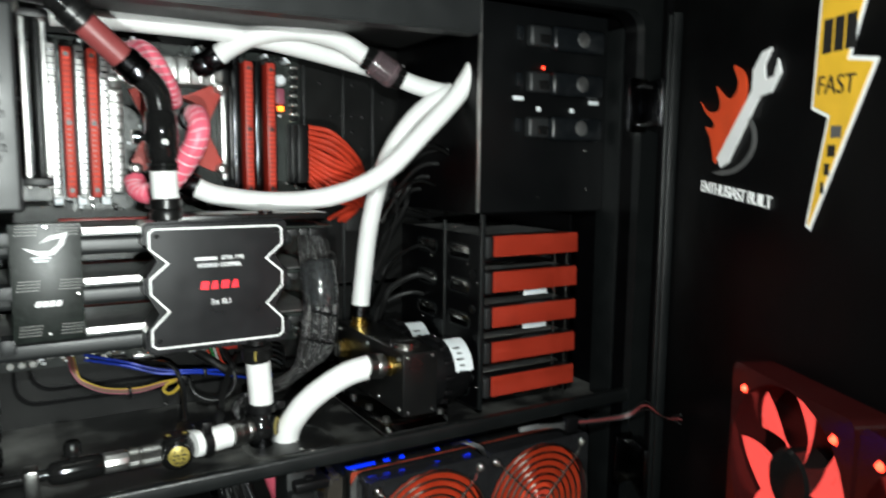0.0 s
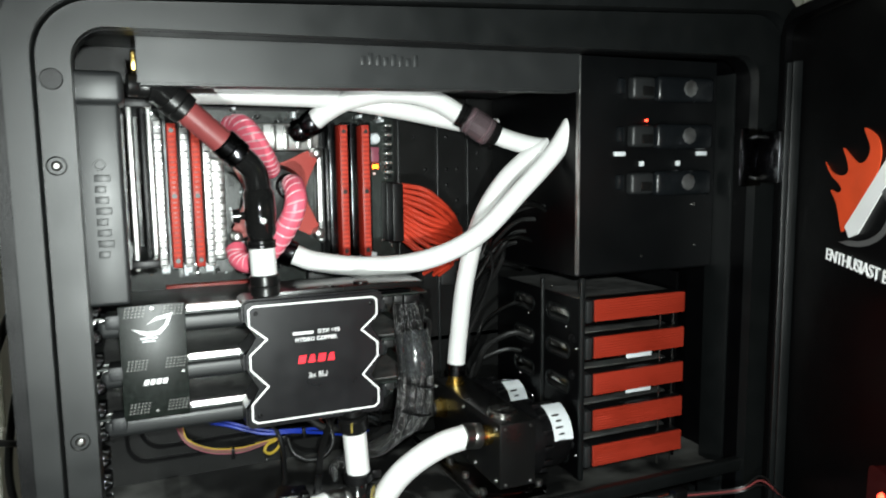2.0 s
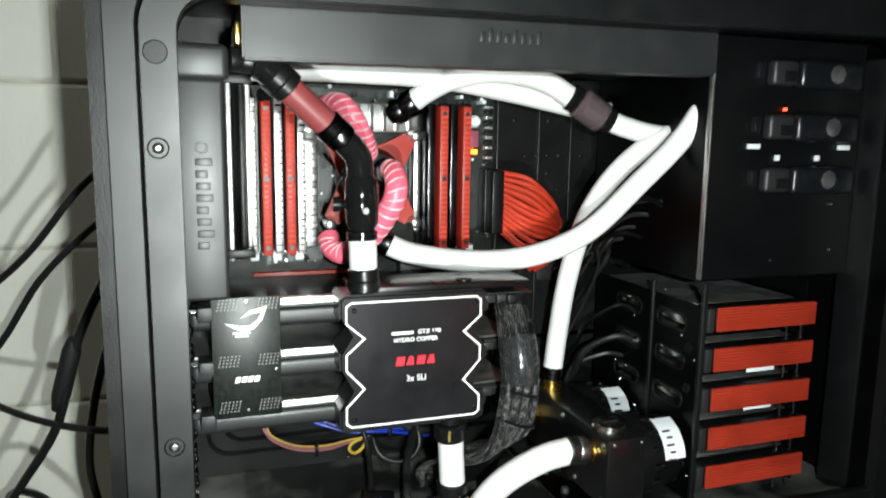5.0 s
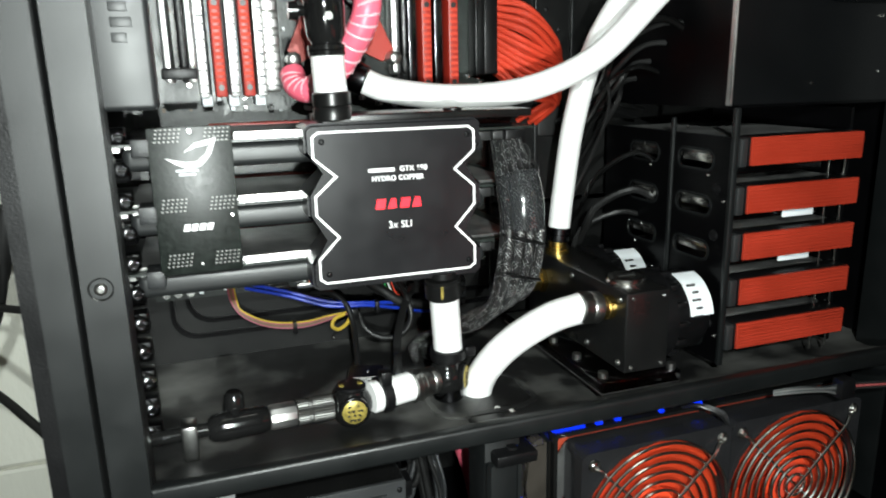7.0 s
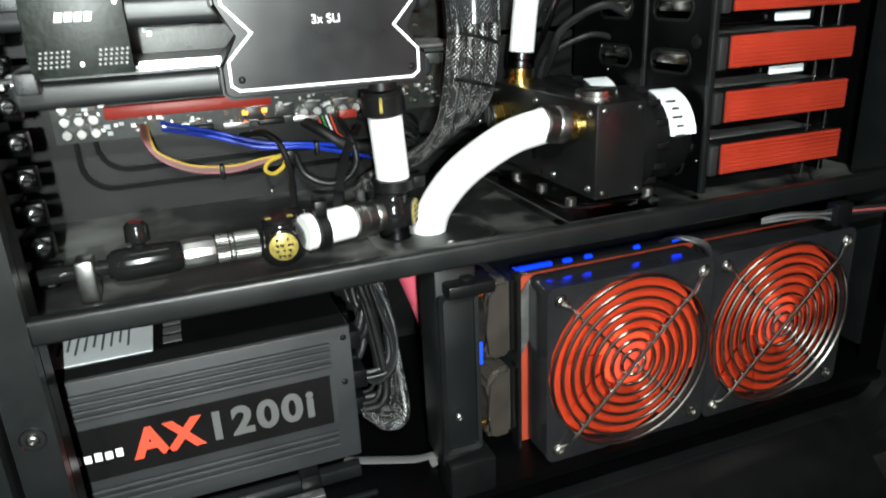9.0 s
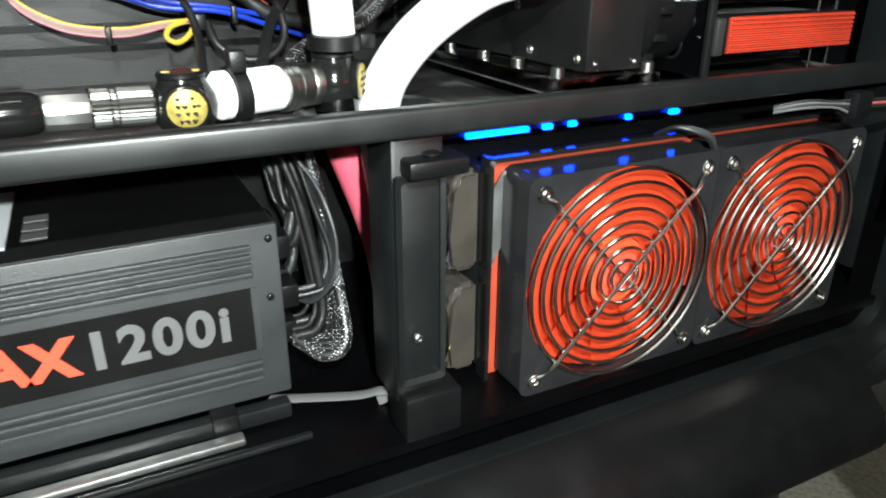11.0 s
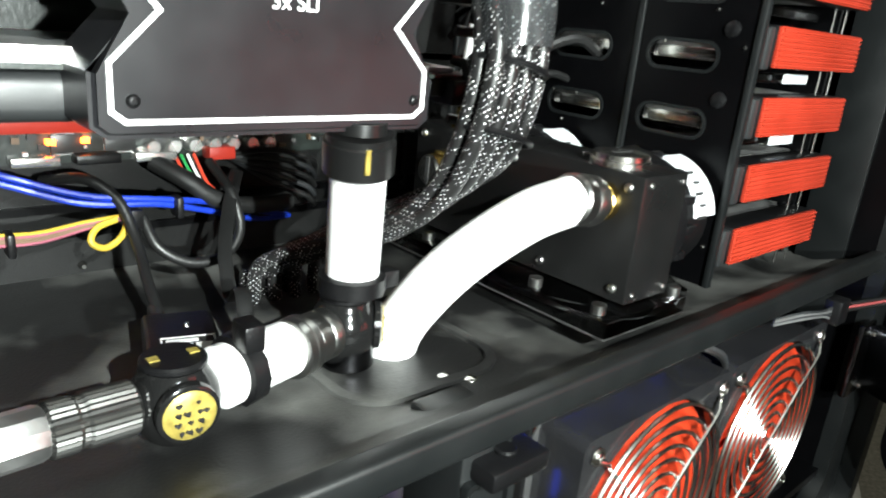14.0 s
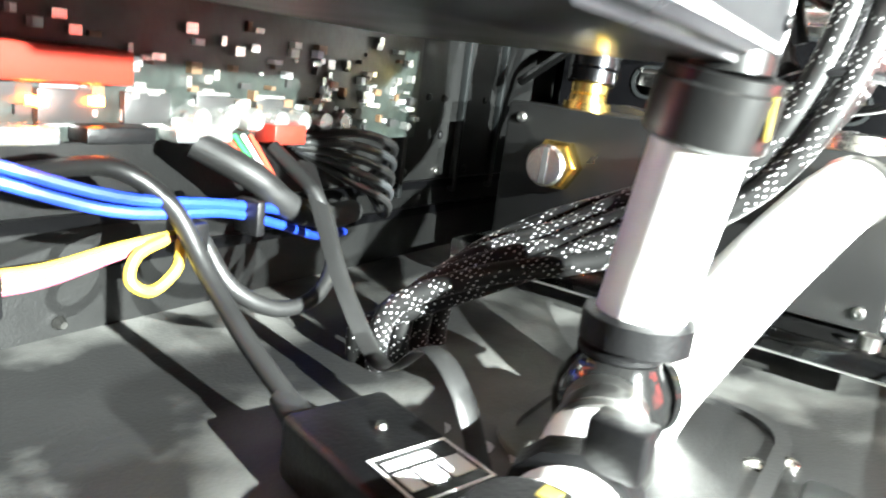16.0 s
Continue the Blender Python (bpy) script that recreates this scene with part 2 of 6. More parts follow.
def braid_material():
    """Black sleeve with white flecks, woven in two slanted directions."""
    m = mat("black_white_braid", (0.012, 0.012, 0.012), 0.4, bump=0.0)
    nt = m.node_tree
    b = nt.nodes["Principled BSDF"]
    uv = nt.nodes.new("ShaderNodeUVMap")
    mp = nt.nodes.new("ShaderNodeMapping")
    mp.inputs["Rotation"].default_value = (0, 0, radians(45))
    mp.inputs["Scale"].default_value = (1, 1, 1)
    nt.links.new(uv.outputs["UV"], mp.inputs["Vector"])
    vo = nt.nodes.new("ShaderNodeTexVoronoi")
    vo.inputs["Scale"].default_value = 1.0
    vo.inputs["Randomness"].default_value = 0.15
    nt.links.new(mp.outputs["Vector"], vo.inputs["Vector"])
    lt = nt.nodes.new("ShaderNodeMath")
    lt.operation = "LESS_THAN"
    lt.inputs[1].default_value = 0.18
    sp = nt.nodes.new("ShaderNodeTexNoise")
    sp.inputs["Scale"].default_value = 0.45
    oi = nt.nodes.new("ShaderNodeObjectInfo")
    far = nt.nodes.new("ShaderNodeMath")
    far.operation = "MULTIPLY"
    far.inputs[1].default_value = 190.0
    nt.links.new(oi.outputs["Random"], far.inputs[0])
    add = nt.nodes.new("ShaderNodeVectorMath")
    add.operation = "ADD"
    nt.links.new(uv.outputs["UV"], add.inputs[0])
    nt.links.new(far.outputs[0], add.inputs[1])
    nt.links.new(add.outputs[0], sp.inputs["Vector"])
    gt = nt.nodes.new("ShaderNodeMath")
    gt.operation = "GREATER_THAN"
    gt.inputs[1].default_value = 0.47
    nt.links.new(sp.outputs["Fac"], gt.inputs[0])
    both = nt.nodes.new("ShaderNodeMath")
    both.operation = "MULTIPLY"
    nt.links.new(vo.outputs["Distance"], lt.inputs[0])
    mx = nt.nodes.new("ShaderNodeMix")
    mx.data_type = "RGBA"
    mx.inputs[6].default_value = (0.005, 0.005, 0.005, 1)
    mx.inputs[7].default_value = (0.75, 0.75, 0.75, 1)
    nt.links.new(lt.outputs[0], both.inputs[0])
    nt.links.new(gt.outputs[0], both.inputs[1])
    nt.links.new(both.outputs[0], mx.inputs["Factor"])
    nt.links.new(mx.outputs[2], b.inputs["Base Color"])
    return m


M["braid"] = braid_material()

# ---- builders ----
BASE = {}


def thing(name, at, label, category, group="", kind=""):
    ob = new(name)
    ob.empty_display_size = 0.02
    ob.location = at
    BASE[ob] = Vector(at)
    return tagged(ob, label, category, group, kind)


def part(name, bm, material, parent=None, label="", smooth=True, angle=40):
    """One mesh object out of a bmesh in world metres, under a thing or a part."""
    base = BASE[parent] if parent else Vector((0, 0, 0))
    bmesh.ops.recalc_face_normals(bm, faces=bm.faces)
    bm.transform(Matrix.Translation(-base))
    if smooth:
        for f in bm.faces:
            f.smooth = True
        for e in bm.edges:
            if len(e.link_faces) == 2 and e.calc_face_angle(0) > radians(angle):
                e.smooth = False
    me = bpy.data.meshes.new(name)
    bm.to_mesh(me)
    bm.free()
    me.materials.append(M[material])
    ob = new(name, me)
    if parent:
        ob.parent = parent
    BASE[ob] = base
    return tagged(ob, label)


def solo(name, bm, material, label, category, group="", kind="", smooth=True):
    return tagged(part(name, bm, material, None, "", smooth), label, category, group, kind)


def B():
    return bmesh.new()


def box(bm, x0, y0, z0, x1, y1, z1, bev=0.0, seg=2, m=None):
    t = Matrix.Translation(((x0 + x1) / 2, (y0 + y1) / 2, (z0 + z1) / 2)) @ Matrix.Diagonal((x1 - x0, y1 - y0, z1 - z0, 1))
    r = bmesh.ops.create_cube(bm, size=1.0, matrix=(m or Matrix()) @ t)
    if bev:
        es = list({e for v in r["verts"] for e in v.link_edges})
        bmesh.ops.bevel(bm, geom=es, offset=bev, segments=seg, affect="EDGES", profile=0.5)
    return bm


def axes(d):
    d = d.normalized()
    u = d.cross(Vector((0, 0, 1)) if abs(d.z) < 0.9 else Vector((1, 0, 0))).normalized()
    return d, u, d.cross(u).normalized()


def lathe(bm, p0, p1, prof, seg=24):
    """Turn a profile of (share of the way from p0 to p1, radius) round that line."""
    p0, p1 = Vector(p0), Vector(p1)
    d, u, w = axes(p1 - p0)
    rings = []
    for s, r in prof:
        c = p0.lerp(p1, s)
        rings.append([bm.verts.new(c + (u * math.cos(a) + w * math.sin(a)) * max(r, 1e-5))
                      for a in (2 * math.pi * k / seg for k in range(seg))])
    for a, b in zip(rings, rings[1:]):
        for k in range(seg):
            bm.faces.new((a[k], a[(k + 1) % seg], b[(k + 1) % seg], b[k]))
    bm.faces.new(rings[0][::-1])
    bm.faces.new(rings[-1])
    return bm


def cyl(bm, p0, p1, r, seg=20, bev=0.0):
    n = (Vector(p1) - Vector(p0)).length
    s = min(0.45, bev / n) if n else 0
    prof = [(0, r - bev), (s, r), (1 - s, r), (1, r - bev)] if bev else [(0, r), (1, r)]
    return lathe(bm, p0, p1, prof, seg)


def spline(pts, n=8):
    pts = [Vector(p) for p in pts]
    q = [pts[0] * 2 - pts[1]] + pts + [pts[-1] * 2 - pts[-2]]
    out = []
    for i in range(1, len(q) - 2):
        a, b, c, d = q[i - 1:i + 3]
        for k in range(n):
            t = k / n
            out.append(0.5 * ((2 * b) + (c - a) * t + (2 * a - 5 * b + 4 * c - d) * t * t + (3 * b - a - 3 * c + d) * t ** 3))
    return out + [pts[-1]]


def hose(bm, pts, r, seg=16, n=8, uvs=None, flat=1.0):
    """A round hose along a smooth line; uvs = (flecks round, flecks a metre) lays a woven map on it."""
    path = spline(pts, n)
    rings, prev = [], None
    dist = [0.0]
    for a, b in zip(path, path[1:]):
        dist.append(dist[-1] + (b - a).length)
    for i, c in enumerate(path):
        d = (path[min(i + 1, len(path) - 1)] - path[max(i - 1, 0)]).normalized()
        if prev is None:
            _, prev, _ = axes(d)
        u = (prev - d * prev.dot(d)).normalized()
        w = d.cross(u)
        prev = u
        rings.append([bm.verts.new(c + (u * math.cos(t) + w * math.sin(t) * flat) * r) for t in (2 * math.pi * k / seg for k in range(seg))])
    lay = bm.loops.layers.uv.verify() if uvs else None
    for i, (a, b) in enumerate(zip(rings, rings[1:])):
        for k in range(seg):
            f = bm.faces.new((a[k], a[(k + 1) % seg], b[(k + 1) % seg], b[k]))
            if uvs:
                for lp, (uu, vv) in zip(f.loops, ((k, i), (k + 1, i), (k + 1, i + 1), (k, i + 1))):
                    lp[lay].uv = (uu / seg * uvs[0], dist[vv] * uvs[1])
    bm.faces.new(rings[0][::-1])
    bm.faces.new(rings[-1])
    return bm


def knurled(bm, p0, p1, r, n=30):
    """A round grip with fine ridges along it."""
    p0, p1 = Vector(p0), Vector(p1)
    d, u, w = axes(p1 - p0)
    rings = []
    for s, k in ((0, 0.9), (0.04, 1), (0.3, 1), (0.34, 0.93), (0.4, 0.93), (0.44, 1), (0.96, 1), (1, 0.9)):
        rings.append([bm.verts.new(p0.lerp(p1, s) + (u * math.cos(a * math.pi / n) + w * math.sin(a * math.pi / n)) * r * (k if a % 2 else k * 0.94)) for a in range(2 * n)])
    for a, b in zip(rings, rings[1:]):
        for k in range(2 * n):
            bm.faces.new((a[k], a[(k + 1) % (2 * n)], b[(k + 1) % (2 * n)], b[k]))
    bm.faces.new(rings[0][::-1])
    bm.faces.new(rings[-1])
    return bm


def ring(bm, c, axis, R, r, seg=36, ts=8):
    d, u, w = axes(Vector(axis))
    c = Vector(c)
    vs = []
    for i in range(seg):
        a = 2 * math.pi * i / seg
        o = u * math.cos(a) + w * math.sin(a)
        vs.append([bm.verts.new(c + o * (R + r * math.cos(b)) + d * r * math.sin(b)) for b in (2 * math.pi * k / ts for k in range(ts))])
    for i in range(seg):
        for k in range(ts):
            a, b = vs[i], vs[(i + 1) % seg]
            bm.faces.new((a[k], a[(k + 1) % ts], b[(k + 1) % ts], b[k]))
    return bm


def rrect(x0, z0, x1, z1, r, n=6):
    pts = []
    for cx, cz, a0 in ((x1 - r, z1 - r, 0), (x0 + r, z1 - r, 90), (x0 + r, z0 + r, 180), (x1 - r, z0 + r, 270)):
        pts += [(cx + r * math.cos(radians(a0 + 90 * k / n)), cz + r * math.sin(radians(a0 + 90 * k / n))) for k in range(n + 1)]
    return pts


def slab(bm, poly, y0, y1, m=None):
    """A plate of that outline in x and z, from y0 to y1."""
    m = m or Matrix()
    a = [bm.verts.new(m @ Vector((x, y0, z))) for x, z in poly]
    b = [bm.verts.new(m @ Vector((x, y1, z))) for x, z in poly]
    bm.faces.new(a)
    bm.faces.new(b[::-1])
    for k in range(len(a)):
        n = (k + 1) % len(a)
        bm.faces.new((a[k], b[k], b[n], a[n]))
    return bm


def band(bm, outer, inner, y0, y1, yi0=None, m=None):
    """A plate with a hole: two outlines of the same count; the inner edge may lie deeper (yi0)."""
    m = m or Matrix()
    yi0 = y0 if yi0 is None else yi0
    rows = [[bm.verts.new(m @ Vector((x, y, z))) for x, z in p] for p, y in ((outer, y0), (inner, yi0), (inner, y1), (outer, y1))]
    for a, b in zip(rows, rows[1:] + rows[:1]):
        for k in range(len(a)):
            n = (k + 1) % len(a)
            bm.faces.new((a[k], a[n], b[n], b[k]))
    return bm


def inset(poly, d):
    out = []
    n = len(poly)
    area = sum(poly[i][0] * poly[(i + 1) % n][1] - poly[(i + 1) % n][0] * poly[i][1] for i in range(n))
    s = 1 if area > 0 else -1
    for i in range(n):
        p, c, q = (Vector(poly[(i + k) % n]) for k in (-1, 0, 1))
        a, b = (c - p).normalized(), (q - c).normalized()
        na, nb = Vector((-a.y, a.x)) * s, Vector((-b.y, b.x)) * s
        h = (na + nb)
        h = h / max(h.dot(na), 0.3)
        v = c + h * d
        out.append((v.x, v.y))
    return out


def writing(name, text, size, m, material, parent, label="", depth=0.0003, spread=1.0, bold=0.0):
    cu = bpy.data.curves.new("words", "FONT")
    cu.body, cu.size, cu.extrude, cu.align_x, cu.align_y, cu.space_character = text, size, depth, "CENTER", "CENTER", spread
    cu.offset = bold
    ob = new("words", cu)
    bpy.context.view_layer.update()
    me = bpy.data.meshes.new_from_object(ob)
    bpy.data.objects.remove(ob)
    bm = B()
    bm.from_mesh(me)
    bpy.data.meshes.remove(me)
    bm.transform(m)
    left = dict.fromkeys(bm.faces)
    while left:
        todo, isle = [next(iter(left))], {}
        while todo:
            f = todo.pop()
            if f in isle:
                continue
            isle[f] = True
            todo += [g for e in f.edges for g in e.link_faces if g not in isle]
        left = {f: None for f in left if f not in isle}
        one, seen = B(), {}
        for f in isle:
            for v in f.verts:
                if v not in seen:
                    seen[v] = one.verts.new(v.co)
            one.faces.new([seen[v] for v in f.verts])
        part(name, one, material, parent, label, smooth=False)
    bm.free()


FACE = Matrix.Rotation(radians(90), 4, "X")     # turns words on the ground to face -y


def on_face(x, y, z):
    return Matrix.Translation((x, y, z)) @ FACE


def screw(name, c, d, r, parent, material="steel", label=""):
    c, d = Vector(c), Vector(d).normalized()
    bm = lathe(B(), c, c + d * r * 0.8, [(0, r), (0.5, r), (0.9, r * 0.75), (1, r * 0.45), (0.7, r * 0.4)], 12)
    return part(name, bm, material, parent, label)

# ---- the room ----
FLOOR = -0.45
bm = box(B(), -1.6, -1.9, FLOOR - 0.05, 2.4, 1.25, FLOOR)
tagged(part("floor", bm, "carpet"), "short beige-grey carpet", "floor", kind="structure")
wall = tagged(part("wall_north", box(B(), -1.6, 1.10, FLOOR, 2.4, 1.25, 1.9), "mortar"), "cream painted block wall", "wall", kind="structure")
for nm, c in (("wall_west", (-1.7, -1.9, FLOOR, -1.6, 1.25, 1.9)), ("wall_east", (2.4, -1.9, FLOOR, 2.5, 1.25, 1.9)), ("wall_south", (-1.7, -2.0, FLOOR, 2.5, -1.9, 1.9))):
    tagged(part(nm, box(B(), *c), "plaster"), "plain painted wall", "wall", kind="structure")
tagged(part("ceiling", box(B(), -1.7, -2.0, 1.9, 2.5, 1.25, 2.0), "plaster"), "plain white ceiling", "ceiling", kind="structure")
light = thing("ceiling_light", (0.1, 0.35, 1.9), "flat white ceiling light panel", "ceiling light")
part("frame", band(B(), rrect(-0.2, 0.05, 0.4, 0.65, 0.02), rrect(-0.17, 0.08, 0.37, 0.62, 0.02), 0, 0.03, m=Matrix(((1, 0, 0, 0), (0, 0, 1, 0), (0, 1, 0, 1.865), (0, 0, 0, 1)))), "white", light)

# a low table carries the machine
table = thing("table", (0.3, 0.62, FLOOR), "low black laminate table under the computer", "table")
part("tabletop", box(B(), -0.12, 0.50, -0.03, 0.555, 0.95, -0.0, 0.003), "wood", table)
for x in (-0.09, 0.5):
    for y in (0.56, 0.89):
        part("leg", box(B(), x, y, FLOOR, x + 0.04, y + 0.04, -0.03, 0.002), "wood", table)

# ---- the computer case ----
case = thing("computer_case", (0.25, 0.65, 0.0), "large black tower computer case with its side door open", "computer case")


def lean(poly, rise, flat=1.0):
    """Lift the top of an outline towards the front of the case."""
    return [(x, z + rise * (min(x, flat) + 0.02) * min(1.0, max(0.0, (z - 0.5) / 0.07))) for x, z in poly]


OUTER = lean(rrect(-0.0515, 0.012, 0.553, 0.6185, 0.042, 10), 0.058, 0.42)
GROOVE = lean(rrect(-0.0375, 0.022, 0.5395, 0.6, 0.034, 10), 0.052)
OPENING = lean(rrect(-0.018, 0.052, 0.512, 0.5842, 0.02, 10), 0.0143)
bm = band(B(), OUTER, GROOVE, 0.494, 0.53)
bmesh.ops.bevel(bm, geom=[e for e in bm.edges if e.calc_face_angle(0) > 1.2 and abs(e.verts[0].co.y - e.verts[1].co.y) < 1e-4], offset=0.004, segments=3, affect="EDGES")
part("outer_rim", bm, "satin", case, "black satin outer rim")
part("side_frame", band(B(), inset(GROOVE, 0.0016), OPENING, 0.5045, 0.516), "satin", case)
part("outer_shell", band(B(), lean(rrect(-0.0605, 0.004, 0.559, 0.627, 0.048, 10), 0.058, 0.42), inset(OUTER, -0.0006), 0.502, 0.56), "plastic", case, "matt black outer shell")
part("groove", band(B(), inset(OUTER, 0.006), inset(GROOVE, 0.004), 0.516, 0.52), "case", case)
part("frame_return", band(B(), inset(OPENING, -0.004), inset(OPENING, 0.0002), 0.514, 0.53), "case", case)
for x, z in ((-0.029, 0.504), (-0.0275, 0.337), (-0.027, 0.1755)):
    part("screw_hole", band(B(), [(x + 0.0056 * math.cos(a), z + 0.0056 * math.sin(a)) for a in [k * math.pi / 12 for k in range(24)]],
                            [(x + 0.0032 * math.cos(a), z + 0.0032 * math.sin(a)) for a in [k * math.pi / 12 for k in range(24)]], 0.5038, 0.507, 0.506), "gloss", case)
    screw("screw", (x, 0.5048, z), (0, -1, 0), 0.003, case, "chrome", "small recessed steel screw")
part("plug", cyl(B(), (-0.0285, 0.5052, 0.5535), (-0.0285, 0.5037, 0.5535), 0.0062, 24, 0.0005), "plastic", case, "round grey plug")
part("motherboard_tray", box(B(), -0.055, 0.722, 0.02, 0.53, 0.727, 0.62), "dusty", case)
part("far_side_panel", box(B(), -0.056, 0.785, 0.015, 0.55, 0.80, 0.625, 0.01), "case", case)
part("top_panel", box(B(), -0.052, 0.55, 0.606, 0.545, 0.79, 0.632, 0.004), "satin", case)
part("bottom_panel", box(B(), -0.055, 0.51, 0.066, 0.545, 0.79, 0.072), "case", case)
part("base", box(B(), -0.054, 0.531, 0.012, 0.548, 0.79, 0.064, 0.002), "case", case)
part("rear_panel", box(B(), -0.0555, 0.535, 0.06, -0.05, 0.79, 0.61), "case", case)
part("front_panel", box(B(), 0.528, 0.55, 0.06, 0.558, 0.79, 0.61, 0.01), "case", case)
bm = slab(B(), [(0.5312, 0.0005), (0.5312, 0.05), (0.5, 0.05), (0.479, 0.041), (0.4615, 0.024), (0.4555, 0.008), (0.458, 0.0005)], -0.05, 0.478, Matrix(((0, 1, 0, 0), (1, 0, 0, 0), (0, 0, 1, 0), (0, 0, 0, 1))))
bmesh.ops.bevel(bm, geom=[e for e in bm.edges if abs(e.verts[0].co.x - e.verts[1].co.x) < 1e-6], offset=0.012, segments=4, affect="EDGES")
part("skirt", bm, "plastic", case, "rounded black skirt along the bottom")
for y in (0.565, 0.75):
    bm = hose(B(), [(-0.03, y, 0.622), (0.0, y, 0.652), (0.06, y, 0.67), (0.25, y, 0.676), (0.42, y, 0.668), (0.5, y, 0.648), (0.535, y, 0.615)], 0.015, 16, 6)
    part("handle", bm, "satin", case, "thick curved carrying handle")
for x in (-0.03, 0.48):
    for y in (0.56, 0.76):
        part("foot", cyl(B(), (x, y, 0.0), (x, y, 0.016), 0.022, 20, 0.003), "rubber", case)

# mid plate between the two rooms
bm = slab(B(), [(0.5165, 0.2225), (0.548, 0.2125), (0.722, 0.2125), (0.722, 0.2095), (0.547, 0.2095), (0.5165, 0.2195)], -0.052, 0.53, Matrix(((0, 1, 0, 0), (1, 0, 0, 0), (0, 0, 1, 0), (0, 0, 0, 1))))
part("mid_plate", bm, "plate", case, "dusty black mid plate", angle=20)
part("plate_lip", box(B(), -0.0225, 0.508, 0.2165, 0.516, 0.5165, 0.2285, 0.002, 3), "satin", case, "black folded front lip")
bm = band(B(), rrect(0.15, 0.55, 0.225, 0.612, 0.018), rrect(0.154, 0.554, 0.221, 0.608, 0.015), 0.2122, 0.2142)
bm.transform(Matrix(((1, 0, 0, 0), (0, 0, 1, 0), (0, 1, 0, 0), (0, 0, 0, 1))))
part("plate_rib", bm, "plate", case)
for x, y in ((0.193, 0.556), (0.2, 0.5495)):
    part("rivet", lathe(B(), (x, y, 0.2124), (x, y, 0.2142), [(0, 0.003), (0.5, 0.0028), (1, 0.0012)], 12), "steel", case)
part("speck", lathe(B(), (0.113, 0.7215, 0.2165), (0.113, 0.719, 0.2165), [(0, 0.002), (1, 0.001)], 10), "steel", case)
# pressed ribs in the tray under the cards
for d in (0.0, 0.012):
    o = rrect(-0.012 + d, 0.231 + d, 0.4, 0.32, 0.02)
    part("pressed_rib", band(B(), o, inset(o, 0.0035), 0.7195, 0.7225), "case", case)
# upright post
post = part("post", box(B(), 0.1665, 0.5165, 0.09, 0.1905, 0.545, 0.2165, 0.002), "satin", case, "black upright steel post")
part("post_cap", box(B(), 0.1705, 0.506, 0.2, 0.1975, 0.532, 0.2075, 0.0015), "plastic", case)
part("post_foot", box(B(), 0.1675, 0.508, 0.072, 0.1965, 0.53, 0.096, 0.002), "plastic", case)
part("cap_stud", cyl(B(), (0.1835, 0.514, 0.2075), (0.1835, 0.514, 0.2092), 0.004, 14, 0.0006), "plastic", case)
screw("screw", (0.1765, 0.5145, 0.124), (0, -1, 0), 0.0026, case, "chrome")
part("post_face", band(B(), rrect(0.167, 0.1, 0.19, 0.2, 0.002), rrect(0.17, 0.103, 0.188, 0.197, 0.002), 0.5135, 0.5166, 0.5145), "satin", case)
# slot brackets at the rear, one under another
TX = -0.024
for k in range(11):
    z = 0.4 - k * 0.0184
    part("slot_cover", box(B(), -0.0475, 0.56, z - 0.0085, -0.0405, 0.69, z + 0.0085, 0.001), "case", case)
    part("slot_tab", box(B(), -0.044, 0.6, z - 0.0085, -0.0175, 0.612, z + 0.004, 0.0015), "case", case)
    head = part("thumbscrew", lathe(B(), (TX, 0.602, z - 0.001), (TX + 0.0035, 0.5915, z - 0.0005), [(0, 0.0042), (0.2, 0.0046), (0.26, 0.0036), (0.34, 0.0036), (0.4, 0.0046), (0.55, 0.0046), (0.6, 0.0037), (0.66, 0.0046), (0.9, 0.0046), (0.96, 0.004), (1, 0.0026), (0.93, 0.002)], 20), "darksteel", case, "knurled black thumbscrew")
    part("screw_slot", box(B(), TX + 0.0015, 0.5908, z - 0.0009, TX + 0.0055, 0.5916, z + 0.0001), "case", head)
part("slot_rail", box(B(), -0.036, 0.532, 0.085, -0.0315, 0.61, 0.41, 0.001), "case", case)

# ---- radiators with moulded covers ----
def logo_bars(parent, x, y, z, step, h, upright, material, n=8, name="printed_logo"):
    """Rows of plain raised bars in the place of a maker's mark."""
    for k in range(n):
        hh = h * (0.7 + 0.3 * ((k * 5) % 3) / 2)
        a, w = (k - (n - 1) / 2) * step, step * 0.62
        if upright:
            b = box(B(), x - h / 2, y, z + a - w / 2, x - h / 2 + hh, y + 0.001, z + a + w / 2, 0.0003)
        else:
            b = box(B(), x + a - w / 2, y, z - h / 2, x + a + w / 2, y + 0.001, z - h / 2 + hh, 0.0003)
        part(name, b, material, parent)


rad = thing("radiator", (-0.007, 0.56, 0.42), "rear radiator behind a grey-black moulded cover", "radiator")
part("cover", box(B(), -0.0215, 0.522, 0.416, 0.0055, 0.545, 0.5425, 0.0025, 3), "cover", rad)
part("end_tank", box(B(), -0.022, 0.519, 0.5415, 0.0085, 0.56, 0.5615, 0.004, 3), "cover", rad)
part("core", box(B(), -0.05, 0.545, 0.42, -0.002, 0.68, 0.56), "fin", rad)
logo_bars(rad, -0.0065, 0.5212, 0.4725, 0.0068, 0.0092, True, "cover", 8)
part("registered_ring", ring(B(), (-0.0075, 0.5219, 0.5045), (0, 1, 0), 0.003, 0.0006, 20, 6), "cover", rad)
fan = thing("rear_fan", (0.012, 0.6, 0.42), "slim grey fan frame beside the rear radiator", "fan")
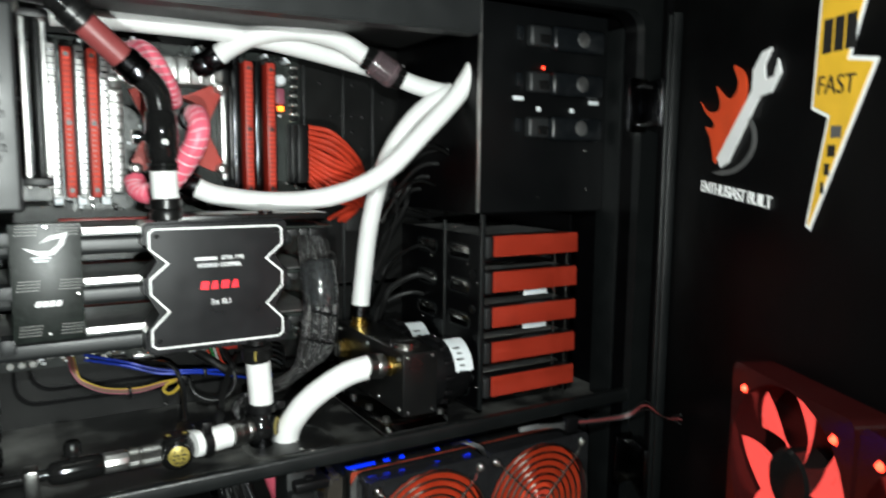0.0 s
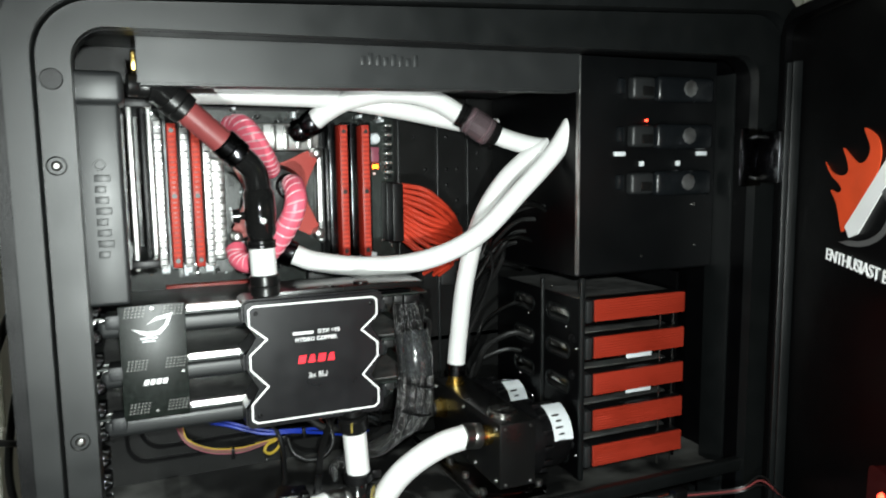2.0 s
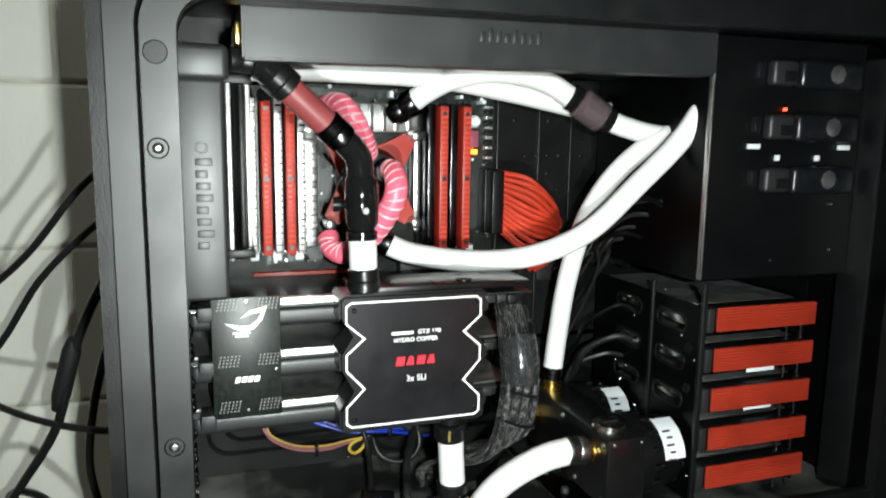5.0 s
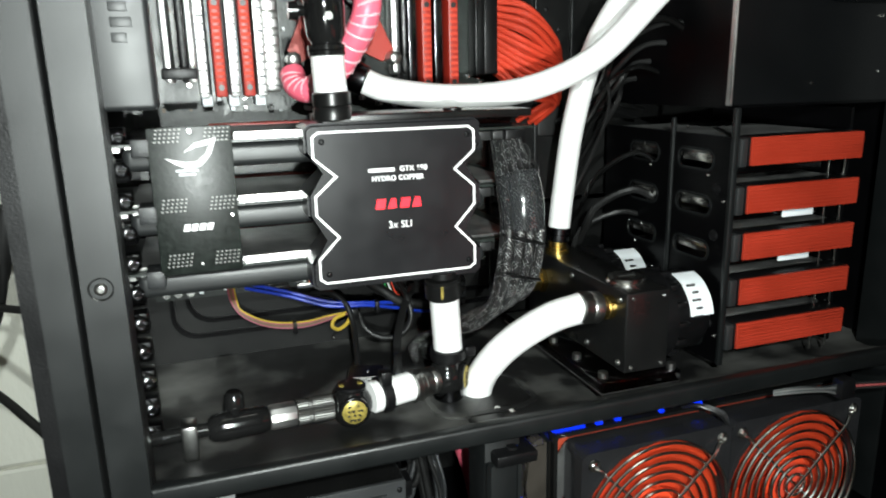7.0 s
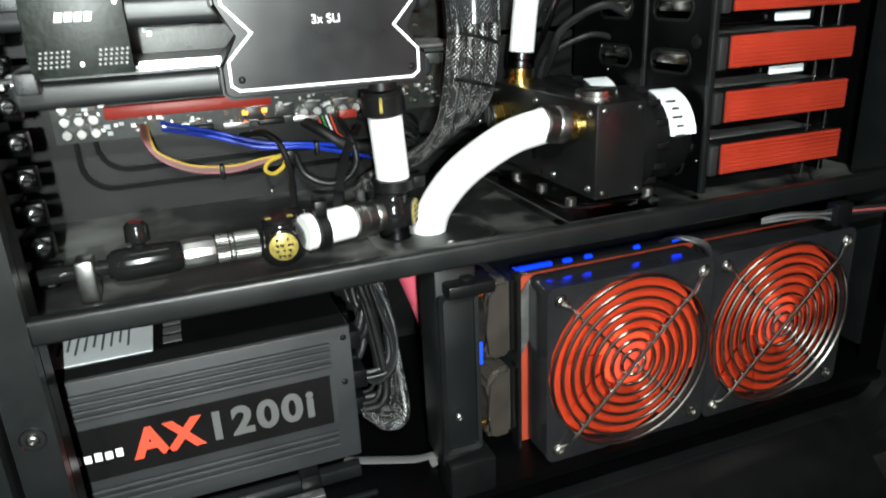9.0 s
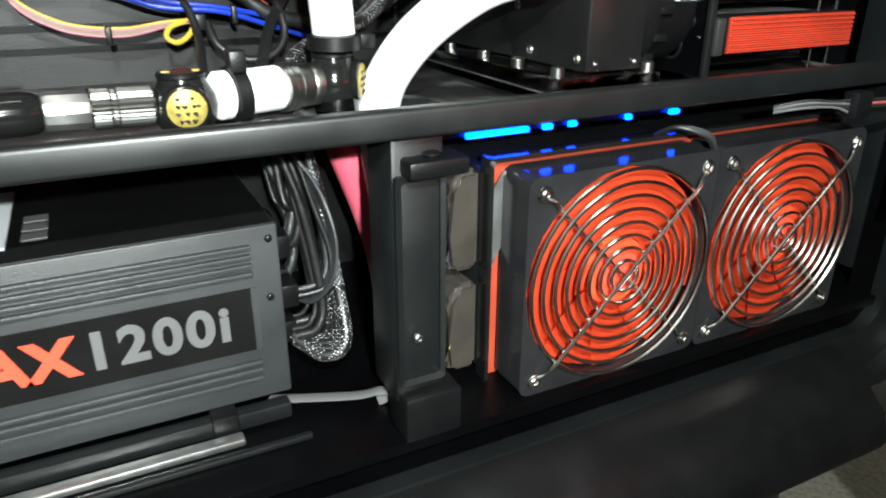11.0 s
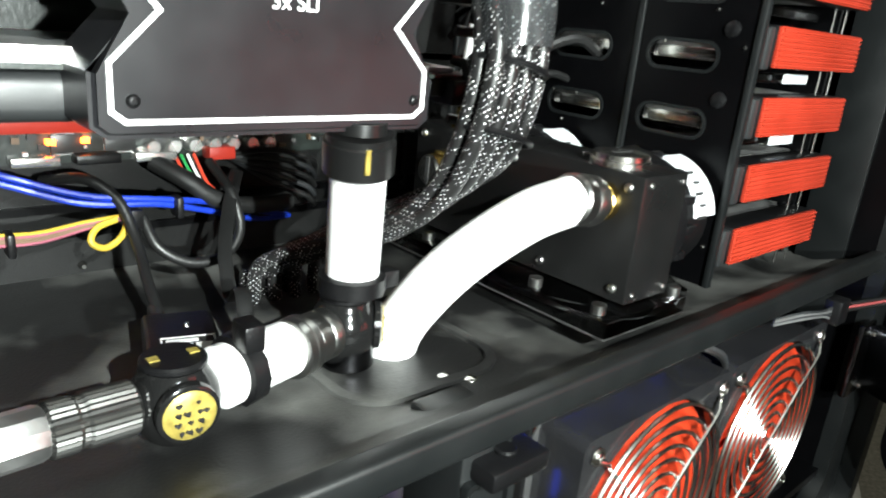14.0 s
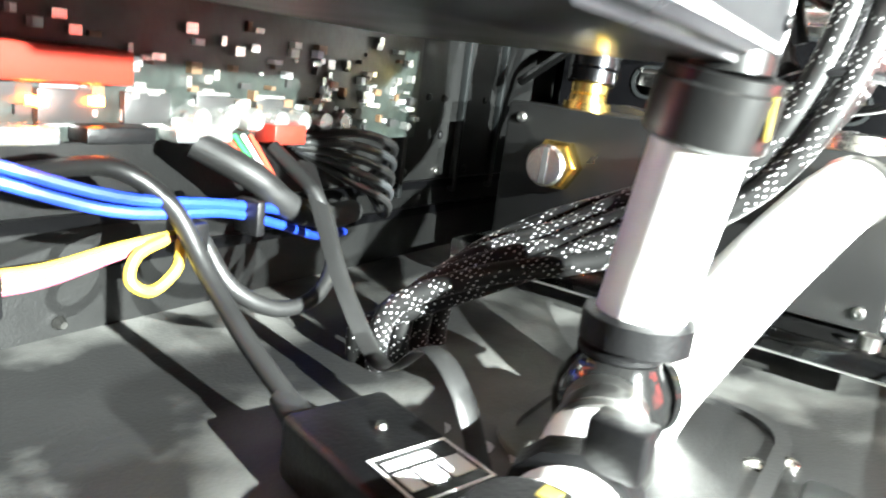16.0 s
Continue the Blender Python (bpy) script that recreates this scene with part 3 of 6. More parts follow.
for x, c in ((0.008, "silver"), (0.0165, "plastic"), (0.021, "silver")):
    part("frame_side", box(B(), x, 0.58 + x, 0.428, x + 0.0035, 0.69, 0.548, 0.001), c, fan)
for z in (0.43, 0.545):
    part("frame_bar", box(B(), 0.006, 0.585, z, 0.025, 0.69, z + 0.006, 0.001), "plastic", fan)

top = thing("radiator", (0.18, 0.58, 0.555), "long top radiator with a plain black side cover", "radiator")
bm = slab(B(), [(0.017, 0.5555), (0.353, 0.5605), (0.353, 0.60), (0.017, 0.60)], 0.54, 0.56)
bmesh.ops.bevel(bm, geom=bm.edges[:], offset=0.0015, segments=2, affect="EDGES")
part("cover", bm, "cover", top)
part("core", box(B(), 0.02, 0.56, 0.575, 0.35, 0.69, 0.603), "fin", top)
logo_bars(top, 0.188, 0.5392, 0.5785, 0.0058, 0.0085, False, "cover", 8)
part("grille", box(B(), 0.03, 0.561, 0.568, 0.35, 0.69, 0.575), "fin", top)
part("bracket", box(B(), 0.0135, 0.548, 0.5655, 0.0165, 0.6, 0.578, 0.0005), "brass", top, "narrow brassy end plate")

# ---- motherboard ----
board = thing("motherboard", (0.12, 0.71, 0.27), "black motherboard with red slots, chrome sinks and small parts", "motherboard")
part("circuit_board", box(B(), -0.02, 0.708, 0.268, 0.247, 0.710, 0.553), "pcb", board)
rnd = random.Random(4)
for x in (0.0305, 0.0485, 0.0665, 0.175, 0.196, 0.217):
    part("memory_slot", box(B(), x - 0.004, 0.698, 0.414, x + 0.004, 0.708, 0.543, 0.0008), "plastic", board)
    part("slot_latch", box(B(), x - 0.0035, 0.685, 0.411, x + 0.0035, 0.708, 0.419, 0.001), "label", board)
for z in (0.405, 0.366, 0.328):
    part("card_slot", box(B(), 0.03, 0.699, z - 0.0135, 0.125, 0.708, z - 0.0065, 0.0008), "red", board, "red expansion slot")
part("card_slot", box(B(), 0.012, 0.697, 0.2825, 0.118, 0.708, 0.2905, 0.0008), "red", board, "red expansion slot")
for (x0, z0, x1, z1, d) in ((0.078, 0.516, 0.168, 0.541, 0.024), (0.071, 0.42, 0.083, 0.53, 0.02), (0.155, 0.375, 0.22, 0.41, 0.012), (0.166, 0.43, 0.173, 0.52, 0.016)):
    part("heat_sink", box(B(), x0, 0.708 - d, z0, x1, 0.708, z1, 0.003), "silver" if z0 > 0.4 else "plastic", board, "ribbed metal heat sink")
for k in range(8):
    part("sink_fin", box(B(), 0.08 + k * 0.011, 0.6825, 0.518, 0.0845 + k * 0.011, 0.685, 0.539, 0.0006), "chrome", board)
for k in range(9):
    part("sink_fin", box(B(), 0.0715, 0.6865, 0.424 + k * 0.0115, 0.0825, 0.689, 0.430 + k * 0.0115, 0.0006), "chrome", board)
for k in range(400):
    x, z = rnd.uniform(-0.015, 0.243), rnd.choice((rnd.uniform(0.271, 0.335), rnd.uniform(0.271, 0.3), rnd.uniform(0.271, 0.29), rnd.uniform(0.4, 0.548)))
    if 0.01 < x < 0.12 and 0.281 < z < 0.292:
        continue
    w, h = rnd.uniform(0.0012, 0.004), rnd.uniform(0.001, 0.003)
    part("component", box(B(), x, 0.7068 - rnd.uniform(0, 0.002), z, x + w, 0.708, z + h), rnd.choice(("solder", "solder", "solder", "chip", "label", "tan")), board)
for k in range(14):
    x = -0.012 + (k % 3) * 0.0085 if k < 7 else 0.14 + (k % 7) * 0.0095
    z = 0.2745 + (k // 3) * 0.0085
    if k >= 7:
        z = 0.2745
    part("capacitor", lathe(B(), (x, 0.708, z), (x, 0.7, z), [(0, 0.0034), (0.85, 0.0034), (1, 0.0028)], 14), "solder", board)
for k in range(5):
    x = 0.1 + 0.021 * k
    bm = box(B(), x, 0.7055, 0.2725, x + 0.013, 0.708, 0.2805, 0.0004)
    chip = part("chip", bm, "chip", board)
    part("pin_strip", box(B(), x + 0.001, 0.7066, 0.2717, x + 0.012, 0.708, 0.2813), "solder", chip)
for k in range(4):
    x = 0.06 + 0.024 * k
    part("pin_header", box(B(), x, 0.6995, 0.2685, x + 0.018, 0.708, 0.2725, 0.0006), "solder" if k % 2 else "plastic", board)
part("socket_red", box(B(), 0.165, 0.699, 0.2675, 0.178, 0.708, 0.2735, 0.0006), "red", board, "red header socket")
for x, z in ((0.0985, 0.2765), (0.1115, 0.277)):
    part("status_led", box(B(), x, 0.7035, z, x + 0.003, 0.708, z + 0.002), "amber", board, "lit amber status light")
part("status_led", box(B(), 0.225, 0.702, 0.499, 0.229, 0.708, 0.503), "amber", board, "lit amber status light")
part("power_button", lathe(B(), (0.226, 0.708, 0.528), (0.226, 0.698, 0.528), [(0, 0.0055), (0.8, 0.0055), (1, 0.004)], 18), "label", board, "round white lit button")
part("reset_button", box(B(), 0.221, 0.701, 0.505, 0.23, 0.708, 0.52, 0.001), "pinkwire", board)
for k in range(12):
    part("edge_part", box(B(), 0.2365, 0.7, 0.49 + k * 0.0045, 0.243, 0.708, 0.4925 + k * 0.0045, 0.0004), "solder" if k % 2 else "plastic", board)
part("power_socket", box(B(), 0.2335, 0.692, 0.428, 0.246, 0.708, 0.486, 0.001), "plastic", board)

for x in (0.0292, 0.0495, 0.0675, 0.1765, 0.1965):
    part("slot_wall", box(B(), x - 0.0032, 0.672, 0.418, x + 0.0032, 0.7, 0.541, 0.0008), "silver" if x < 0.1 else "blackchrome", board, "bright upright metal plate")
    if x < 0.1:
        for k in range(24):
            part("contact", box(B(), x - 0.0026 + 0.0004 * (k % 3), 0.6712, 0.42 + 0.005 * k, x + 0.0026, 0.6722, 0.4208 + 0.005 * k + 0.0004 * (k % 3)), ("plastic", "chip", "blackchrome")[k % 3], board)
for k in range(40):
    x, z = rnd.uniform(0.02, 0.23), rnd.choice((rnd.uniform(0.405, 0.416), rnd.uniform(0.54, 0.552)))
    part("component", box(B(), x, 0.69, z, x + 0.003, 0.708, z + 0.003, 0.0004), rnd.choice(("solder", "label", "chip")), board)

# memory sticks
stick = thing("memory_stick", (0.04, 0.69, 0.416), "red ribbed memory stick upright in its slot", "memory stick", "memory sticks")
part("circuit_board", box(B(), 0.0394, 0.67, 0.417, 0.0406, 0.7, 0.54), "pcbgreen", stick)
part("heat_spreader", box(B(), 0.0363, 0.6675, 0.418, 0.0437, 0.688, 0.539, 0.0012), "red", stick)
for k in range(3):
    part("spreader_screw", cyl(B(), (0.04, 0.668, 0.424 + 0.0545 * k), (0.04, 0.6667, 0.424 + 0.0545 * k), 0.002, 10), "chip", stick)
for k in range(26):
    z = 0.428 + k * 0.0042
    if abs(z - 0.4785) > 0.004:
        part("rib", box(B(), 0.0372, 0.6668, z, 0.0428, 0.668, z + 0.0022), "redcable", stick)
for x in (0.0585, 0.186, 0.2065):
    copy_thing(stick, pose(x, 0.69, 0.416))

# processor water block with a red star bracket
block = thing("water_block", (0.124, 0.70, 0.44), "processor water block on a red four-armed bracket", "water block")
pts = []
for k in range(4):
    a = 45 + 90 * k
    for da, r in ((-7, 0.0485), (7, 0.0485), (25, 0.031), (45, 0.0255), (65, 0.031)):
        pts.append((0.125 + r * math.cos(radians(a + da)), 0.478 + r * math.sin(radians(a + da))))
part("bracket", slab(B(), pts, 0.678, 0.683), "red", block, "red four-armed bracket")
part("body", lathe(B(), (0.125, 0.705, 0.478), (0.125, 0.668, 0.478), [(0, 0.026), (0.85, 0.026), (1, 0.022)], 32), "delrin", block)
for sx in (-1, 1):
    for sz in (-1, 1):
        bolt = part("bolt", lathe(B(), (0.125 + sx * 0.036, 0.705, 0.478 + sz * 0.036), (0.125 + sx * 0.036, 0.662, 0.478 + sz * 0.036), [(0, 0.002), (0.6, 0.002), (0.61, 0.0045), (0.98, 0.0045), (1, 0.003)], 16), "chrome", block)
for c in ((0.133, 0.485), (0.118, 0.447)):
    part("port", lathe(B(), (c[0], 0.67, c[1]), (c[0], 0.645, c[1]), [(0, 0.011), (0.4, 0.011), (0.45, 0.0095), (1, 0.0095)], 20), "blackchrome", block)

# ---- graphics cards ----
SIDE = Matrix(((0, 1, 0, 0), (1, 0, 0, 0), (0, 0, 1, 0), (0, 0, 0, 1)))     # outline x runs along world y
CARDS = (0.3965, 0.359, 0.3215)
for k, z in enumerate(CARDS):
    card = thing("graphics_card", (0.1, 0.65, z - 0.02), "black graphics card with a water cooling plate", "graphics card", "graphics cards")
    part("circuit_board", box(B(), -0.036, 0.592, z - 0.003, 0.235, 0.697, z - 0.0015), "pcb", card)
    part("back_plate", box(B(), -0.02, 0.598, z - 0.0012, 0.222, 0.69, z + 0.0008, 0.0005), "silver" if k else "case", card, "bright metal back plate")
    part("cooling_plate", box(B(), -0.02, 0.5935, z - 0.0175, 0.2, 0.69, z - 0.0035, 0.0042, 4), "cover", card)
    # metal strip added where the card's top edge reflects brightly
    part("edge_strip", slab(B(), [(0.594, z - 0.0028), (0.5945, z + 0.0026), (0.602, z + 0.0026), (0.602, z - 0.0028)], 0.0415, 0.084, SIDE), "silver", card, "polished strip for the reflection on the card's edge", angle=10)
    part("bracket", box(B(), -0.0395, 0.575, z - 0.019, -0.037, 0.695, z + 0.001), "steel", card)
    for x in (-0.026, 0.044):
        screw("screw", (x, 0.6, z - 0.010), (0, -1, 0), 0.0022, card, "solder")
    for j in range(3):
        part("port", box(B(), 0.196 + j * 0.0105, 0.594, z - 0.010, 0.2045 + j * 0.0105, 0.606, z - 0.004, 0.0006), "chip", card)
    for j in range(4):
        part("edge_chip", box(B(), -0.034 + j * 0.008, 0.5955, z - 0.006, -0.029 + j * 0.008, 0.601, z - 0.0032), "solder", card)

# bridge board with printed marks
bridge = thing("bridge_board", (0.017, 0.58, 0.32), "dark green bridge board joining the graphics cards", "circuit board")
part("circuit_board", box(B(), -0.0055, 0.580, 0.3205, 0.0395, 0.5818, 0.4045, 0.0004), "pcbgreen", bridge)
for z in (0.3975, 0.3585, 0.3265):
    for x in (0.0015, 0.0275):
        for j in range(4):
            for i in range(6):
                part("pad", box(B(), x - 0.0035 + i * 0.0024 + j * 0.0005, 0.5796, z - 0.0015 + j * 0.0022, x - 0.0024 + i * 0.0024 + j * 0.0005, 0.5802, z - 0.0006 + j * 0.0022), "pad", bridge)
for j, (x0, w) in enumerate(((0.008, 0.012), (0.0095, 0.009))):
    part("printed_line", box(B(), x0, 0.5797, 0.3795 - j * 0.0022, x0 + w, 0.5802, 0.3808 - j * 0.0022), "label", bridge)
mark = [(0.0035, 0.3885), (0.008, 0.3855), (0.0125, 0.3835), (0.0185, 0.3845), (0.023, 0.3895), (0.0255, 0.3965), (0.0165, 0.3945), (0.0115, 0.3905), (0.0165, 0.3925), (0.0225, 0.3935), (0.0205, 0.3895), (0.0165, 0.3865), (0.0115, 0.3865)]
mark = [(0.0168 + (x - 0.0145) * 1.28, 0.3895 + (z - 0.39) * 1.3) for x, z in mark]
part("printed_mark", slab(B(), mark, 0.5796, 0.5802), "white", bridge, "white swoosh-shaped printed mark")
for k in range(4):
    x = 0.0085 + k * 0.0042
    part("printed_mark", slab(B(), [(x, 0.3455), (x + 0.0033, 0.3455), (x + 0.0045, 0.3495), (x + 0.0012, 0.3495)], 0.5796, 0.5802), "white", bridge)
for x, z in ((0.017, 0.402), (0.036, 0.3535), (0.017, 0.326)):
    part("pin", cyl(B(), (x, 0.5802, z), (x, 0.579, z), 0.001, 8), "solder", bridge)
for z in CARDS:
    part("connector", box(B(), -0.014, 0.58, z - 0.008, -0.004, 0.6, z + 0.002, 0.0008), "greycable", bridge)

# big black water bridge with a white outlined face
gpu = thing("water_bridge", (0.133, 0.585, 0.30), "black water bridge with a zigzag white outline and lit red mark", "water block")


def zigzag(x0, x1, z0, z1, n):
    h = z1 - z0
    zs = [1, 0.83, 0.71, 0.59, 0.46, 0.31, 0.17, 0]
    left = [(x0 + n * (i in (2, 5)), z0 + h * s) for i, s in enumerate(zs)]
    right = [(x1 - n * (i in (2, 5)), z0 + h * s) for i, s in enumerate(zs)]
    left[0:1] = [(x0 + 0.004, z1), (x0, z1 - 0.003)]
    left[-1:] = [(x0, z0 + 0.003), (x0 + 0.004, z0)]
    right[0:1] = [(x1 - 0.004, z1), (x1, z1 - 0.003)]
    right[-1:] = [(x1, z0 + 0.003), (x1 - 0.004, z0)]
    return left + right[::-1]


bm = slab(B(), zigzag(0.0785, 0.1875, 0.3035, 0.4035, 0.0125), 0.5705, 0.603)
bmesh.ops.bevel(bm, geom=[e for e in bm.edges if all(abs(v.co.y - 0.5705) < 1e-5 for v in e.verts)], offset=0.0018, segments=3, affect="EDGES")
part("body", bm, "gloss2", gpu)
zz = zigzag(0.0825, 0.1835, 0.3075, 0.399, 0.0125)
part("white_outline", band(B(), zz, inset(zz, 0.0013), 0.5699, 0.5707), "white", gpu, "thin white zigzag line")
part("face", slab(B(), inset(zz, 0.0016), 0.5702, 0.5707), "gloss2", gpu)
for x, z in ((0.0885, 0.393), (0.1785, 0.3935), (0.0885, 0.3135), (0.179, 0.3135)):
    screw("screw", (x, 0.5703, z), (0, -1, 0), 0.0018, gpu, "plastic")
part("printed_mark", box(B(), 0.1155, 0.5698, 0.3735, 0.1315, 0.5703, 0.3757), "white", gpu)
writing("letter", "GTX 680", 0.0042, on_face(0.1435, 0.5701, 0.3747), "white", gpu, "small white lettering", 0.0002, 1.1, 0.00012)
writing("letter", "HYDRO COPPER", 0.0042, on_face(0.1335, 0.5701, 0.3693), "white", gpu, "small white lettering", 0.0002, 1.05, 0.00012)
for k in range(4):
    x = 0.1188 + 0.0077 * k
    pts = ((x, 0.351), (x + 0.0055, 0.351), (x + 0.0066 - 0.0016 * (k % 2), 0.357), (x + 0.0011 + 0.0012 * (k % 2), 0.357))
    part("lit_mark", slab(B(), pts, 0.5694, 0.5706), "redglow", gpu, "red lit maker's mark")
writing("letter", "3x SLI", 0.0062, on_face(0.134, 0.5701, 0.3405), "white", gpu, "white lettering", 0.0002)
part("top_block", box(B(), 0.09, 0.575, 0.4025, 0.225, 0.62, 0.4075, 0.001), "delrin", gpu)
part("cap_bolt", lathe(B(), (0.1745, 0.585, 0.407), (0.1745, 0.585, 0.4095), [(0, 0.006), (0.8, 0.006), (1, 0.004)], 18), "plastic", gpu)

# ---- hoses and fittings ----
def nut(parent, p0, p1, r, material="blackchrome", name="fitting", knurl=False):
    seg = 30 if knurl else 24
    return part(name, lathe(B(), p0, p1, [(0, r * 0.9), (0.06, r), (0.45, r), (0.5, r * 0.93), (0.56, r), (0.94, r), (1, r * 0.9)], seg), material, parent)


def white_hose(pts, label, r=0.0088):
    t = thing("coolant_hose", pts[0], label, "hose", "white coolant hoses")
    part("hose", hose(B(), pts, r, 20, 10), "tube", t)
    return t


A = [(0.131, 0.652, 0.4275), (0.153, 0.645, 0.419), (0.196, 0.630, 0.414), (0.242, 0.612, 0.419), (0.287, 0.601, 0.439), (0.326, 0.59, 0.479), (0.354, 0.58, 0.512), (0.371, 0.572, 0.542)]
h = white_hose(A, "white hose sweeping from the processor block towards the drive bay")
nut(h, (0.117, 0.656, 0.4345), (0.135, 0.651, 0.426), 0.0105)
Bp = [(0.289, 0.655, 0.305), (0.293, 0.655, 0.341), (0.298, 0.65, 0.392), (0.309, 0.64, 0.447), (0.328, 0.625, 0.487), (0.355, 0.61, 0.513), (0.39, 0.6, 0.527)]
h = white_hose(Bp, "white hose rising from the pump and bending towards the front")
nut(h, (0.2885, 0.655, 0.297), (0.2895, 0.655, 0.3085), 0.0098)
nut(h, (0.288, 0.655, 0.288), (0.2885, 0.655, 0.298), 0.0075, "brass")
C = [(0.160, 0.681, 0.541), (0.172, 0.672, 0.551), (0.191, 0.66, 0.561), (0.225, 0.65, 0.567), (0.262, 0.645, 0.562), (0.292, 0.64, 0.546)]
h = white_hose(C, "short white hose arching from the board block to the flow meter", 0.0092)
nut(h, (0.146, 0.692, 0.531), (0.164, 0.678, 0.5435), 0.0115)
C2 = [(0.318, 0.633, 0.531), (0.335, 0.628, 0.524), (0.358, 0.612, 0.517), (0.39, 0.6, 0.5165)]
h = white_hose(C2, "white hose from the flow meter into the drive bay")
D = [(0.03, 0.668, 0.562), (0.06, 0.666, 0.563), (0.12, 0.666, 0.563), (0.181, 0.666, 0.561), (0.245, 0.664, 0.552), (0.31, 0.66, 0.54), (0.335, 0.655, 0.537)]
white_hose(D, "long white hose running under the top radiator")
meter = thing("flow_meter", (0.305, 0.636, 0.537), "smoky clear plastic flow meter between two hoses", "flow meter")
part("body", lathe(B(), (0.294, 0.64, 0.546), (0.318, 0.633, 0.529), [(0, 0.010), (0.1, 0.0135), (0.9, 0.0135), (1, 0.010)], 10), "smoke", meter)
part("wheel", lathe(B(), (0.300, 0.638, 0.541), (0.312, 0.635, 0.533), [(0, 0.009), (1, 0.009)], 8), "chip", meter)
for a, b in (((0.2875, 0.641, 0.549), (0.296, 0.639, 0.5445)), ((0.316, 0.6335, 0.5315), (0.3235, 0.632, 0.528))):
    nut(meter, a, b, 0.0115, "gloss")

run = thing("fitting_run", (0.06, 0.57, 0.5), "black angled fittings with a dull red hose and a valve", "hose fitting")
R = [(0.010, 0.558, 0.557), (0.024, 0.56, 0.5565), (0.034, 0.562, 0.552), (0.047, 0.566, 0.541), (0.072, 0.571, 0.519), (0.083, 0.574, 0.5095), (0.0935, 0.577, 0.497), (0.0955, 0.579, 0.4855)]
nut(run, R[0], R[1], 0.0075, "delrin")
part("elbow", hose(B(), [R[1], (0.030, 0.561, 0.5552), R[2], (0.038, 0.563, 0.549)], 0.0102, 18, 5), "gloss", run, "black elbow fitting")
part("gold_badge", cyl(B(), (0.0285, 0.551, 0.5615), (0.0287, 0.5497, 0.5620), 0.0042, 14), "gold", run)
nut(run, (0.036, 0.5635, 0.5505), R[3], 0.0112, "delrin", knurl=True)
part("red_hose", hose(B(), [R[3], R[4]], 0.0092, 18, 3), "redtube", run, "dull red hose")
nut(run, (0.070, 0.5705, 0.521), R[5], 0.0108, "blackchrome", knurl=True)
part("elbow", hose(B(), [R[5], (0.0895, 0.5755, 0.5035), R[6], R[7]], 0.0093, 18, 5), "gloss", run, "black elbow fitting")
part("valve", lathe(B(), (0.0955, 0.579, 0.487), (0.0968, 0.58, 0.4475), [(0, 0.0085), (0.1, 0.0112), (0.5, 0.0118), (0.85, 0.0112), (1, 0.0085)], 24), "gloss", run, "black shut-off valve")
part("valve_handle", lathe(B(), (0.086, 0.58, 0.466), (0.076, 0.58, 0.466), [(0, 0.003), (0.4, 0.003), (0.5, 0.0055), (1, 0.005)], 14), "gloss", run)
part("valve_stem", cyl(B(), (0.0965, 0.568, 0.4625), (0.0965, 0.5665, 0.4625), 0.0022, 12), "chrome", run)
part("white_hose", hose(B(), [(0.0965, 0.58, 0.446), (0.0975, 0.58, 0.419)], 0.0098, 20, 2), "tube", run, "short white hose")
nut(run, (0.0964, 0.58, 0.4475), (0.0966, 0.58, 0.441), 0.0108, "gloss")
nut(run, (0.0975, 0.58, 0.421), (0.098, 0.58, 0.4045), 0.0112, "delrin", knurl=True)

ribbed = thing("ribbed_hose", (0.125, 0.62, 0.47), "pink hose wrapped with a pale spiral", "hose")
for path in ([(0.133, 0.642, 0.487), (0.1315, 0.626, 0.4855), (0.1305, 0.615, 0.475), (0.127, 0.615, 0.462), (0.119, 0.622, 0.446), (0.109, 0.634, 0.431), (0.097, 0.645, 0.422), (0.089, 0.655, 0.424), (0.087, 0.665, 0.432)],
             [(0.118, 0.66, 0.50), (0.113, 0.645, 0.507), (0.107, 0.636, 0.516), (0.1, 0.634, 0.528), (0.093, 0.64, 0.536), (0.086, 0.655, 0.536)]):
    part("hose", hose(B(), path, 0.0088, 18, 8), "pink", ribbed)
    sp = spline(path, 8)
    for i in range(3, len(sp) - 2, 3):
        part("spiral_turn", ring(B(), sp[i], sp[i + 1] - sp[i - 1] + Vector((0.0012, 0, 0.0012)), 0.0084, 0.0010, 20, 6), "spiral", ribbed)

# lower drain run on the mid plate
low = thing("drain_run", (0.08, 0.567, 0.222), "row of black and chrome fittings lying on the mid plate", "hose fitting")
part("pipe", cyl(B(), (-0.03, 0.567, 0.2272), (0.012, 0.567, 0.2278), 0.0042, 16), "gloss", low)
part("clip", box(B(), -0.0045, 0.559, 0.2125, 0.0045, 0.574, 0.2345, 0.0015), "chrome", low, "bright metal clip")
part("valve", lathe(B(), (0.010, 0.567, 0.2275), (0.046, 0.569, 0.2275), [(0, 0.0055), (0.08, 0.008), (0.25, 0.0088), (0.8, 0.0086), (0.92, 0.0082), (1, 0.0065)], 24), "gloss", low)
part("valve_handle", lathe(B(), (0.026, 0.567, 0.235), (0.0265, 0.567, 0.2495), [(0, 0.003), (0.2, 0.0034), (0.3, 0.0062), (0.85, 0.0058), (1, 0.004)], 16), "gloss", low)
part("coupling", lathe(B(), (0.046, 0.569, 0.2275), (0.062, 0.571, 0.2268), [(0, 0.0072), (0.1, 0.0078), (0.9, 0.0078), (1, 0.0072)], 12), "silver", low, "bright faceted coupling", angle=20)
